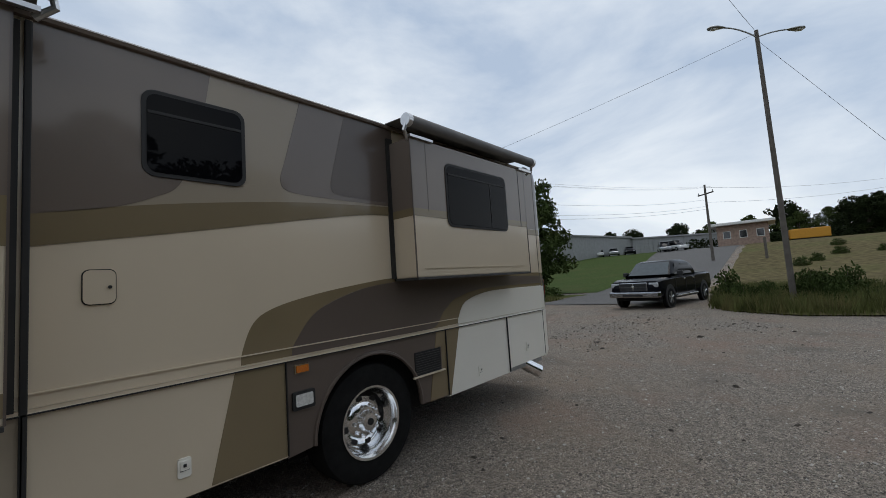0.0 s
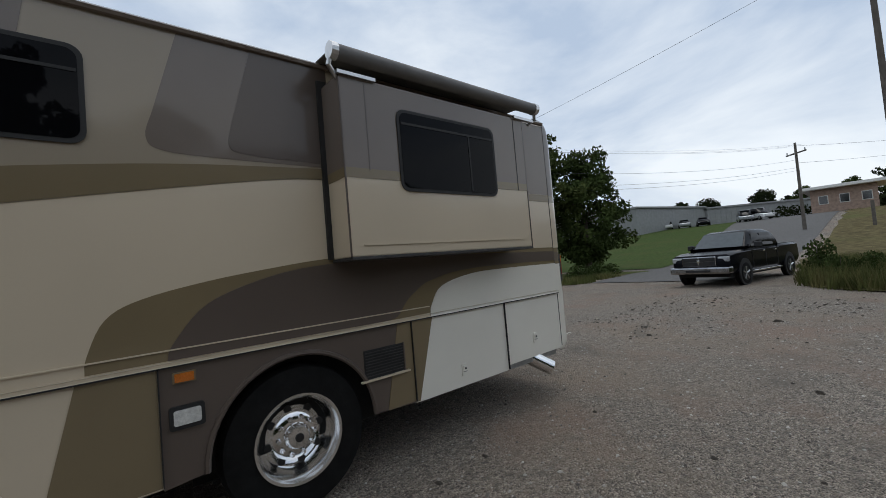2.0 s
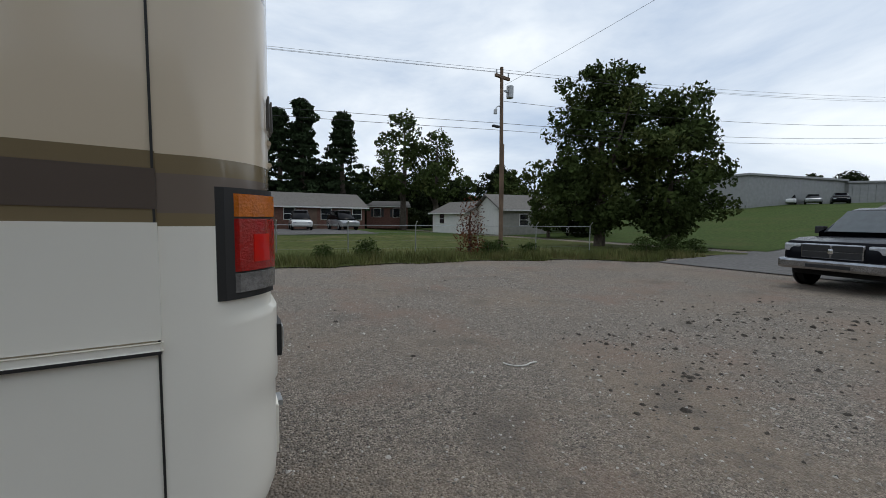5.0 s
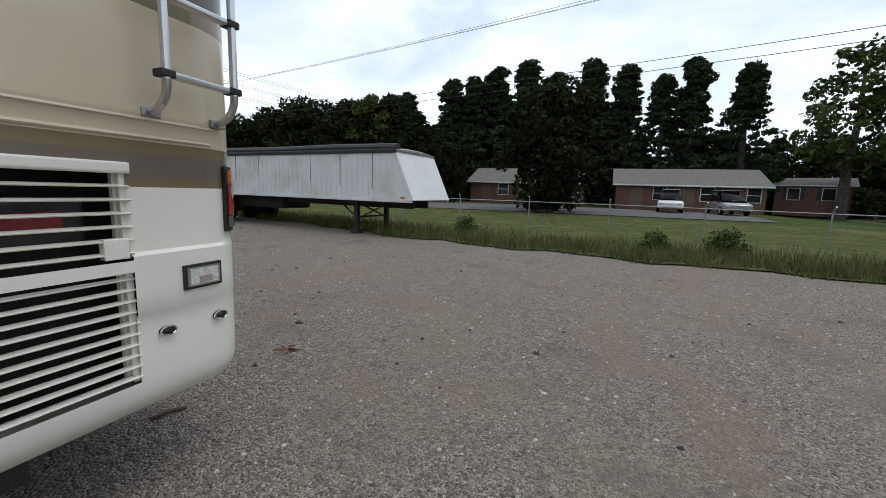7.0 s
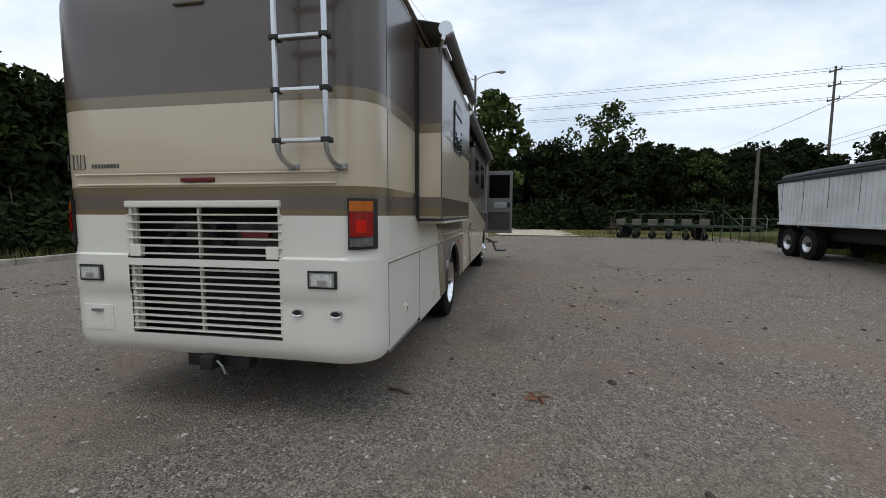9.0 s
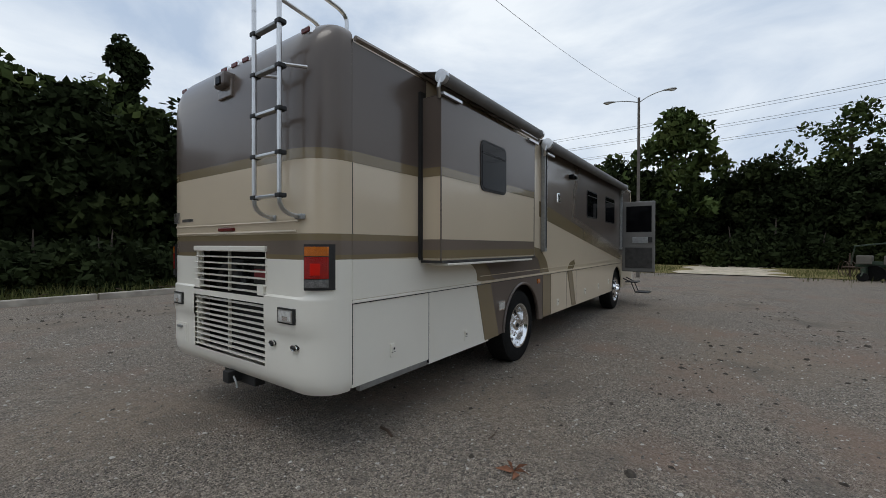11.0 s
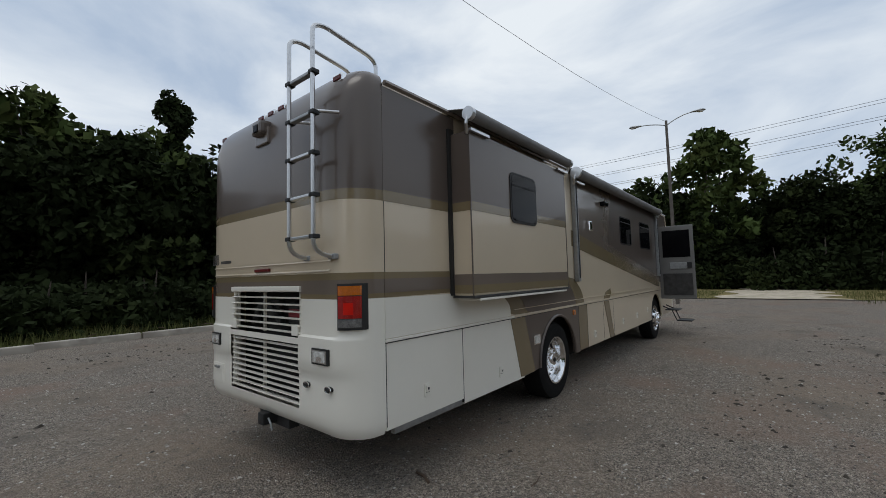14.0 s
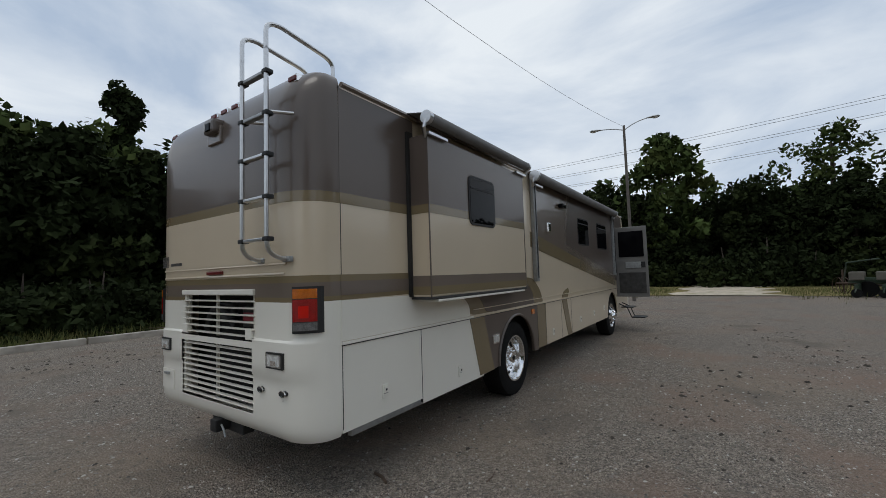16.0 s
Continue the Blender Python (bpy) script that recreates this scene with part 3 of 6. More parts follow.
# driver's side fittings
f = rvp("filler_door", plate(rounded(-5.215, -5.08, 1.645, 1.825, 0.03), D * HALF, D, 0.014), CREAM, label="cream hinged filler door")
rvp("filler_gap", plate(rounded(-5.22, -5.075, 1.64, 1.83, 0.032), D * HALF, D, 0.0035), SEAM, f)
rvp("filler_lock", lathe([(-0.024, 0.009), (-0.010, 0.009)], centre=(-5.105, D * HALF, 1.733), sides=10), SEAM, f)
b = rvp("side_lamp", plate(rounded(-4.09, -3.915, 0.79, 0.92, 0.015), D * HALF, D, 0.02), BLACK, label="clear side lamp in a black frame")
rvp("lens", plate(rounded(-4.07, -3.935, 0.815, 0.9, 0.012), D * (HALF + 0.02), D, 0.008), CLEARLENS, b)
b = rvp("amber_marker", plate(rounded(-4.065, -3.95, 1.045, 1.11, 0.006), D * HALF, D, 0.012), GOLD, label="amber marker lamp")
rvp("lens", plate(rounded(-4.055, -3.96, 1.053, 1.102, 0.004), D * (HALF + 0.012), D, 0.008), AMBERLENS, b)
v = rvp("air_vent", plate([(-2.86, 0.765), (-2.86, 0.985), (-2.5, 0.985), (-2.5, 0.765)], D * HALF, D, 0.006), BLACK, label="mesh covered air inlet")
for k in range(9):
    z = 0.785 + 0.022 * k
    rvp("mesh_bar", box(-2.85, -2.51, D * HALF - 0.012, D * HALF - 0.006, z, z + 0.006), STEEL, v)
rvp("vent_ledge", box(-2.9, -2.46, D * HALF - 0.03, D * HALF, 0.75, 0.765, 0.004), CREAM, v)
rvp("vent_side", box(-2.505, -2.49, D * HALF - 0.012, D * HALF, 0.755, 0.99, 0.004), TAUPE, v)
b = rvp("side_lamp", plate(rounded(-2.80, -2.63, 0.79, 0.90, 0.012), HALF, 1, 0.02), CHROME, label="square chrome framed side lamp")
rvp("lens", plate(rounded(-2.78, -2.65, 0.805, 0.885, 0.01), HALF + 0.02, 1, 0.006), CLEARLENS, b)
b = rvp("amber_marker", plate(rounded(-3.97, -3.88, 1.03, 1.1, 0.006), HALF, 1, 0.012), AMBERLENS, label="amber marker lamp")


def window(x0, x1, z0, z1, sign, y, split=0.0, bar=0.0):
    w = rvp("window", plate(rounded(x0, x1, z0, z1, 0.07), sign * y, sign, 0.008), SEAM, label="black tinted window with rounded corners")
    rvp("pane", plate(rounded(x0 + 0.025, x1 - 0.025, z0 + 0.025, z1 - 0.025, 0.055), sign * (y + 0.008), sign, 0.003), DGLASS, w)
    if bar:
        rvp("glazing_bar", box(x0 + 0.03, x1 - 0.03, sign * (y + 0.010), sign * (y + 0.016), z1 - bar, z1 - bar + 0.018), SEAM, w)
    if split:
        rvp("glazing_bar", box(split - 0.008, split + 0.008, sign * (y + 0.010), sign * (y + 0.015), z0 + 0.03, z1 - bar), SEAM, w)
    return w


window(-4.96, -4.37, 2.375, 2.905, -1, HALF + 0.006, bar=0.15)
window(-7.15, -6.38, 2.15, 2.7, 1, HALF + 0.006, bar=0.12)
window(-8.75, -7.85, 2.12, 2.72, 1, HALF + 0.006, bar=0.12)


# slide-outs
def slideout(name, x0, x1, z0, z1, sign, y, bands, label):
    s = rvp(name, box(x0, x1, min(sign * 1.1, sign * y), max(sign * 1.1, sign * y), z0, z1, 0.012), CREAM, label=label)
    for za, zb, mat in bands:
        rvp("painted_band", plate([(x0 + 0.003, za), (x0 + 0.003, zb), (x1 - 0.003, zb), (x1 - 0.003, za)], sign * y, sign, 0.003), mat, s)
        for xe, o in ((x0, -1), (x1, 1)):
            ya, yb = sorted((sign * (HALF + 0.01), sign * (y - 0.003)))
            rvp("painted_band", box(min(xe, xe + o * 0.003), max(xe, xe + o * 0.003), ya, yb, za, zb), mat, s)
    for xe in (x0, x1):
        rvp("corner_trim", box(xe - 0.005, xe + 0.005, min(sign * (y - 0.006), sign * (y + 0.004)), max(sign * (y - 0.006), sign * (y + 0.004)), z0, z1), TAUPE, s)
        ya, yb = sorted((sign * HALF, sign * (HALF + 0.03)))
        rvp("seal", box(xe - 0.035, xe + 0.035, ya, yb, z0 + 0.002, z1 + 0.05), SEAM, s)
    ya, yb = sorted((sign * 1.15, sign * (y + 0.01)))
    rvp("bottom_rail", box(x0, x1, ya, yb, z0 - 0.022, z0, 0.004), STEEL, s)
    return s


DS, PSY = 1.53, 1.46
sd = slideout("bedroom_slide_out", -3.05, -1.08, 1.69, 2.96, -1, DS, ((2.31, 2.955, TAUPE2), (2.24, 2.31, GOLD)), "cream and taupe slide-out room")
window(-2.60, -1.53, 2.165, 2.795, -1, DS + 0.004, split=-1.86, bar=0.12)
rvp("pin_stripe", box(-2.95, -1.2, -DS - 0.008, -DS, 1.765, 1.773), CREAM, sd)
rvp("panel_seam", box(-1.225, -1.217, -DS - 0.005, -DS, 2.24, 2.94), SEAM, sd)
rvp("panel_seam", box(-2.86, -2.853, -DS - 0.005, -DS, 2.3, 2.94), TAUPE, sd)
sp = slideout("wardrobe_slide_out", -3.2, -1.12, 1.45, 2.92, 1, PSY, ((2.28, 2.915, TAUPE), (2.2, 2.28, GOLD), (1.545, 1.64, TAUPE2), (1.47, 1.545, GOLD)), "cream and taupe slide-out room")
window(-2.37, -1.80, 2.15, 2.67, 1, PSY + 0.004, bar=0.14)
rvp("slide_skid", box(-3.1, -1.2, HALF, PSY + 0.02, 1.405, 1.425, 0.004), WHITE, sp)
fs = slideout("lounge_slide_out", -9.4, -5.49, 1.165, 3.03, -1, 1.5, ((2.14, 3.025, TAUPE2), (1.92, 2.14, GOLD), (1.2, 1.3, GOLD)), "cream and taupe lounge slide-out room")
rvp("panel_seam", box(-5.62, -5.612, -1.506, -1.5, 1.2, 3.0), SEAM, fs)
rvp("recess_post", box(-5.44, -5.41, -HALF - 0.02, -HALF, 0.5, 3.1, 0.006), SEAM)


def awning(name, x0, x1, sign, y, z, r, label):
    a = rvp(name, tube([(x0, sign * y, z), (x1, sign * y, z)], r, sides=16), AWNGREY, label=label, smooth=True)
    for x, o in ((x0, -1), (x1, 1)):
        rvp("end_cap", tube([(x, sign * y, z), (x + o * 0.05, sign * y, z)], r * 1.08, sides=14), ALU, a)
        rvp("bracket", tube([(x + o * 0.03, sign * y, z), (x + o * 0.05, sign * (y - 0.02), z - 0.09), (x - o * 0.02, sign * (y - 0.06), z - 0.15)], 0.018), ALU, a)
        rvp("arm", box(min(x, x - o * 0.3), max(x, x - o * 0.3), min(sign * y, sign * (y - 0.03)), max(sign * y, sign * (y - 0.03)), z - 0.14, z - 0.115), ALU, a)
    b = bmesh.new()
    q = [b.verts.new(p) for p in ((x0, sign * y, z + r), (x1, sign * y, z + r), (x1, sign * (HALF - 0.05), 3.165), (x0, sign * (HALF - 0.05), 3.165))]
    w = [b.verts.new(v.co - Vector((0, 0, 0.006))) for v in q]
    b.faces.new(q), b.faces.new(w)
    for i in range(4):
        b.faces.new((q[i], q[(i + 1) % 4], w[(i + 1) % 4], w[i]))
    rvp("fabric", b, AWNGREY, a)
    return a


awning("slide_awning", -3.07, -0.92, -1, DS + 0.03, 3.09, 0.055, "rolled grey awning over the slide-out")
awning("slide_awning", -9.3, -5.40, -1, 1.55, 3.14, 0.06, "rolled grey awning over the slide-out")
awning("slide_awning", -3.25, -1.1, 1, PSY + 0.04, 3.04, 0.055, "rolled grey awning over the slide-out")
pa = awning("patio_awning", -9.3, -3.95, 1, HALF + 0.13, 3.07, 0.075, "rolled grey patio awning with aluminium arms")
for x in (-4.05, -9.4):
    rvp("awning_post", box(x - 0.05, x + 0.05, HALF + 0.006, HALF + 0.07, 1.5, 3.08, 0.01), GALV, pa)
    rvp("post_groove", box(x - 0.01, x + 0.01, HALF + 0.07, HALF + 0.078, 1.55, 3.03), BLACK, pa)
rvp("porch_lamp", box(-5.5, -5.3, HALF, HALF + 0.09, 2.76, 2.84, 0.02), DGLASS, label="dark awning lamp")
rvp("flood_lamp", box(-4.72, -4.6, HALF, HALF + 0.06, 2.28, 2.44, 0.02), CHROME, label="chrome flood lamp")

# entry door, open, and folding step
d = rvp("entry_door", box(-9.730, -9.690, HALF, HALF + 0.78, 0.92, 2.74, 0.03), DOORGREY, label="open grey entry door with a glazed upper half")
rvp("door_glass", box(-9.735, -9.682, HALF + 0.1, HALF + 0.7, 1.95, 2.62, 0.004), DGLASS, d)
rvp("inner_panel", box(-9.740, -9.670, HALF + 0.08, HALF + 0.72, 1.02, 1.55, 0.01), STEEL, d)
rvp("lock_plate", box(-9.740, -9.670, HALF + 0.25, HALF + 0.62, 1.66, 1.82, 0.008), GALV, d)
rvp("door_handle", box(-9.745, -9.665, HALF + 0.62, HALF + 0.72, 1.68, 1.82, 0.01), BLACK, d)
# no opening is cut: a black slab paints the dark interior
rvp("doorway_shade", box(-10.470, -9.750, HALF - 0.1, HALF + 0.008, 0.95, 2.75), UNDER)
st = rvp("folding_step", box(-10.270, -9.820, HALF + 0.05, HALF + 0.35, 0.62, 0.645, 0.006), BLACK, label="black folding entry step")
rvp("step_tread", box(-10.270, -9.820, HALF + 0.3, HALF + 0.62, 0.36, 0.385, 0.006), BLACK, st)
for x in (-10.250, -9.840):
    rvp("step_arm", tube([(x, HALF - 0.05, 0.75), (x, HALF + 0.2, 0.63), (x, HALF + 0.3, 0.38), (x, HALF + 0.6, 0.375)], 0.015), BLACK, st)


# wheels: deep dished polished rims
def wheel(x, sign, deep=0.15):
    y = sign * 1.18
    w = lambda d: -sign * d
    t = rvp("wheel", lathe([(w(0.0), 0.3), (w(0.0), 0.33), (w(-0.012), 0.40), (w(0.01), 0.475), (w(0.05), 0.492), (w(0.25), 0.492), (w(0.28), 0.46), (w(0.28), 0.3)], (False, True), centre=(x, y, 0.492), sides=44), TYRE, label="black tyre on a polished dished rim", smooth=True)
    rvp("rim", lathe([(w(0.02), 0.302), (w(-0.01), 0.30), (w(-0.006), 0.282), (w(0.012), 0.274), (w(0.03), 0.262), (w(0.07), 0.256), (w(deep - 0.01), 0.235), (w(deep), 0.22), (w(deep - 0.015), 0.2), (w(deep - 0.045), 0.165), (w(deep - 0.065), 0.14), (w(deep - 0.07), 0.1), (w(deep - 0.07), 0.001)], (False, True), centre=(x, y, 0.492), sides=44), CHROME, t, smooth=True)
    for k in range(8):
        a = 2 * math.pi * k / 8 + 0.2
        rvp("vent_hole", lathe([(w(deep - 0.042), 0.001), (w(deep - 0.042), 0.026), (w(deep + 0.01), 0.026)], centre=(x + 0.185 * math.cos(a), y, 0.492 + 0.185 * math.sin(a)), sides=12), SEAM, t)
    for k in range(10):
        a = 2 * math.pi * k / 10
        rvp("wheel_nut", lathe([(w(deep - 0.06), 0.017), (w(deep - 0.095), 0.015), (w(deep - 0.105), 0.007)], centre=(x + 0.125 * math.cos(a), y, 0.492 + 0.125 * math.sin(a)), sides=8), CHROME, t, smooth=True)
    rvp("hub_cap", lathe([(w(deep - 0.06), 0.09), (w(deep - 0.10), 0.085), (w(deep - 0.125), 0.07), (w(deep - 0.135), 0.0)], centre=(x, y, 0.492), sides=24), CHROME, t, smooth=True)
    rvp("hub_mark", lathe([(w(deep - 0.137), 0.03), (w(deep - 0.14), 0.028)], centre=(x, y, 0.492), sides=16), SEAM, t)


for s in (-1, 1):
    wheel(-3.355, s)
    wheel(-9.11, s, 0.02)
    rvp("wheel_well", box(-3.95, -2.76, min(s * 0.85, s * 0.87), max(s * 0.85, s * 0.87), 0.3, 1.14), UNDER)


# ---- ground ----
def gravel_material():
    m = bpy.data.materials.new("grey_gravel")
    m.use_nodes = True
    n, l = m.node_tree.nodes, m.node_tree.links
    b = n["Principled BSDF"]
    b.inputs["Roughness"].default_value = 0.9
    tc = n.new("ShaderNodeTexCoord")

    def tex(kind, scale, detail=0):
        t = n.new(kind)
        t.inputs["Scale"].default_value = scale
        if detail:
            t.inputs["Detail"].default_value = detail
        l.new(tc.outputs["Object"], t.inputs["Vector"])
        return t

    def ramp(src, p0, c0, p1, c1):
        r = n.new("ShaderNodeValToRGB")
        r.color_ramp.elements[0].position, r.color_ramp.elements[0].color = p0, (*c0, 1)
        r.color_ramp.elements[1].position, r.color_ramp.elements[1].color = p1, (*c1, 1)
        l.new(src, r.inputs["Fac"])
        return r.outputs["Color"]

    def mixed(fac, a, c):
        x = n.new("ShaderNodeMix")
        x.data_type = "RGBA"
        l.new(fac, x.inputs["Factor"])
        l.new(a, x.inputs["A"])
        l.new(c, x.inputs["B"])
        return x.outputs["Result"]

    def grey(src, lo, hi, top=1.0):
        r = n.new("ShaderNodeMapRange")
        r.inputs["From Min"].default_value, r.inputs["From Max"].default_value, r.inputs["To Max"].default_value = lo, hi, top
        l.new(src, r.inputs["Value"])
        return r.outputs["Result"]

    stones, fine = tex("ShaderNodeTexVoronoi", 55), tex("ShaderNodeTexVoronoi", 130)
    sep, sep2 = n.new("ShaderNodeSeparateColor"), n.new("ShaderNodeSeparateColor")
    l.new(stones.outputs["Color"], sep.inputs["Color"])
    l.new(fine.outputs["Color"], sep2.inputs["Color"])
    big = ramp(sep.outputs["Red"], 0.1, (0.038, 0.030, 0.023), 0.95, (0.575, 0.49, 0.395))
    small = ramp(sep2.outputs["Red"], 0.1, (0.038, 0.030, 0.024), 0.9, (0.30, 0.254, 0.203))
    col = mixed(grey(tex("ShaderNodeTexNoise", 90, 3).outputs["Fac"], 0.44, 0.60, 0.8), small, big)
    dust = ramp(tex("ShaderNodeTexNoise", 60, 3).outputs["Fac"], 0.3, (0.175, 0.132, 0.093), 0.7, (0.315, 0.245, 0.178))
    col = mixed(grey(tex("ShaderNodeTexNoise", 0.45, 6).outputs["Fac"], 0.46, 0.66, 0.75), col, dust)
    damp = ramp(tex("ShaderNodeTexNoise", 30, 3).outputs["Fac"], 0.3, (0.07, 0.06, 0.052), 0.7, (0.16, 0.138, 0.115))
    col = mixed(grey(tex("ShaderNodeTexNoise", 0.9, 7).outputs["Fac"], 0.56, 0.70, 0.65), col, damp)
    col = mixed(grey(tex("ShaderNodeTexNoise", 9, 8).outputs["Fac"], 0.53, 0.68, 0.5), col, damp)
    clay = ramp(tex("ShaderNodeTexNoise", 40, 4).outputs["Fac"], 0.3, (0.18, 0.118, 0.085), 0.7, (0.28, 0.195, 0.145))
    col = mixed(grey(tex("ShaderNodeTexNoise", 0.7, 5).outputs["Color"], 0.53, 0.66, 0.75), col, clay)
    l.new(col, b.inputs["Base Color"])
    bp = n.new("ShaderNodeBump")
    bp.inputs["Strength"].default_value, bp.inputs["Distance"].default_value = 1.0, 0.02
    l.new(stones.outputs["Distance"], bp.inputs["Height"])
    bp.invert = True
    l.new(bp.outputs["Normal"], b.inputs["Normal"])
    return m


GRAVEL = gravel_material()
GRASS = material("rough_grass_ground", (0.075, 0.088, 0.03), 0.95, var=0.4, scale=4, bump=0.8, bscale=20, dirt=(0.17, 0.14, 0.07), dirt_amt=0.6, dscale=0.5, ior=1.12)
LAWN = material("mown_lawn", (0.055, 0.08, 0.024), 0.95, var=0.3, scale=5, bump=0.6, bscale=25, dirt=(0.085, 0.085, 0.035), dirt_amt=0.5, dscale=0.3, ior=1.12)
ASPHALT = material("worn_asphalt", (0.14, 0.135, 0.13), 0.85, var=0.2, scale=8, bump=0.3, bscale=40, ior=1.12)


def step01(v):
    v = max(0.0, min(1.0, v))
    return v * v * (3 - 2 * v)


def rise(x, y):
    return 4.2 * step01((x - 24) / 52) + 0.4 * step01((y - 18) / 16) * step01((20 - x) / 8) * step01((x + 45) / 20)


def edge_north(x):
    """Where the gravel meets the verge."""
    pts = [(-70, 18), (-20, 15), (-9, 12.7), (-4, 10.9), (0, 10.4), (4, 9.9), (7, 9.9), (11.5, 8.8), (14, 6.8), (17, 7.3), (23, 7.2)]
    for (xa, ya), (xb, yb) in zip(pts, pts[1:]):
        if x <= xb:
            return ya + (yb - ya) * max(0, (x - xa) / (xb - xa)) + 0.22 * math.sin(x * 1.7) + 0.12 * math.sin(x * 4.1)
    return pts[-1][1] + (x - 23) * 0.14


def edge_south(x):
    return -11.5 + 0.1 * max(-12.0, min(0.0, x)) + 0.15 * math.sin(x * 1.3)


def strips(name, xs, lines, mat, label, category="grass", lift=0.0):
    """A sheet over columns xs, through rows of y given by functions of x."""
    bm = bmesh.new()
    cols = [[bm.verts.new((x, f(x), rise(x, f(x)) + lift)) for f in lines] for x in xs]
    for a, b in zip(cols, cols[1:]):
        for i in range(len(lines) - 1):
            bm.faces.new((a[i], b[i], b[i + 1], a[i + 1]))
    return solo(name, bm, mat, label, category, kind="structure")


ticks = [-1500, -300, -120, -70, -45, -35, -25, -20, -10, 0, 7, 10, 13, 15, 18, 22, 26, 30, 35, 40, 48, 56, 64, 72, 90, 120, 300, 1500]
b = bmesh.new()
vs = [[b.verts.new((x, y, rise(x, y))) for x in ticks] for y in ticks]
for i in range(len(ticks) - 1):
    for j in range(len(ticks) - 1):
        b.faces.new((vs[i][j], vs[i][j + 1], vs[i + 1][j + 1], vs[i + 1][j]))
solo("ground", b, GRAVEL, "grey compacted gravel lot with damp patches", "ground", kind="structure")
XS = [-70 + 0.8 * k for k in range(116)]
strips("grass_verge", XS, [lambda x: edge_north(x), lambda x: edge_north(x) + 0.5, lambda x: edge_north(x) + 5, lambda x: 22 + 0 * x, lambda x: 27 + 0 * x], GRASS, "rough green grass verge", lift=0.035)
strips("lawn", XS, [lambda x: 27 + 0 * x, lambda x: 32 + 0 * x, lambda x: 38 + 0 * x, lambda x: 45 + 0 * x, lambda x: 60 + 0 * x, lambda x: 120 + 0 * x], LAWN, "green mown lawn", lift=0.04)
strips("grass_south", [-90 + 1.5 * k for k in range(75)], [edge_south, lambda x: edge_south(x) - 3, lambda x: -25 + 0 * x, lambda x: -80 + 0 * x], GRASS, "rough grass below the trees", lift=0.035)
YELLOW = material("yellowed_grass_ground", (0.2, 0.165, 0.075), 0.95, var=0.35, scale=1.5, bump=0.6, bscale=18, dirt=(0.1, 0.115, 0.04), dirt_amt=0.6, dscale=0.35, ior=1.12)
strips("grass_west", [-90, -60, -40, -34, -30, -27, -25], [lambda x: -20 + 0 * x, lambda x: -8 + 0 * x, lambda x: 3 + 0 * x, lambda x: 9 + 0.6 * math.sin(x * 1.3), lambda x: 16 + 0 * x], YELLOW, "yellowed grass at the edge of the lot", lift=0.03)
strips("grass_hill", [24 + 4 * k for k in range(20)], [lambda x: 7.3 + (x - 24) * 0.14, lambda x: 15 + (x - 24) * 0.2, lambda x: 50 + 0 * x, lambda x: 120 + 0 * x], LAWN, "green grassy bank", lift=0.05)
strips("driveway", [-40 + 3 * k for k in range(18)], [lambda x: 27.5 + 0.05 * x, lambda x: 31 + 0 * x, lambda x: 34 + 0 * x, lambda x: 38.5 + 0 * x], ASPHALT, "grey driveway in front of the brick building", "driveway", 0.07)
strips("road", [14 + 4 * k for k in range(22)], [lambda x: 0.8 + (x - 14) * 0.03, lambda x: 4 + (x - 14) * 0.085, lambda x: 6.6 + (x - 14) * 0.13], ASPHALT, "pale asphalt side road", "road", 0.03)
def bank_edge(x):
    return -1.3 + 0.25 * math.sin(x * 1.9) - 1.0 * max(0.0, 12.0 - x)


DRYGRASS = material("dry_brown_grass", (0.115, 0.095, 0.047), 0.95, var=0.4, scale=2, bump=0.8, bscale=15, dirt=(0.10, 0.11, 0.04), dirt_amt=0.7, dscale=0.15, ior=1.12)
strips("dry_field", [20 + 3 * k for k in range(34)], [lambda x: -60 + 0 * x, lambda x: -40 + 0 * x, lambda x: -24 + 0 * x, lambda x: -12 + 0 * x, lambda x: -4 + 0 * x, lambda x: 0.2 + (x - 20) * 0.03 + 0.3 * math.sin(x)], DRYGRASS, "dry brown grass beyond the lot", lift=0.045)
strips("weedy_bank", [9.6 + 0.5 * k for k in range(44)], [lambda x: -14 + 0 * x, lambda x: -10 + 0 * x, lambda x: -6 + 0 * x, lambda x: bank_edge(x)], DRYGRASS, "dry weedy bank beside the lot", lift=0.04)

PALE = material("pale_dusty_track", (0.52, 0.45, 0.35), 0.95, var=0.2, scale=3, bump=0.4, dirt=(0.25, 0.22, 0.12), dirt_amt=0.6, dscale=0.8, ior=1.15)
strips("dirt_track", [-41 + 0.8 * k for k in range(21)], [lambda x: 1.2 + 0.5 * math.sin(x), lambda x: 3.4 + 0 * x, lambda x: 5.8 + 0.6 * math.sin(x * 1.7)], PALE, "pale dusty track leaving the lot", "track", 0.05)


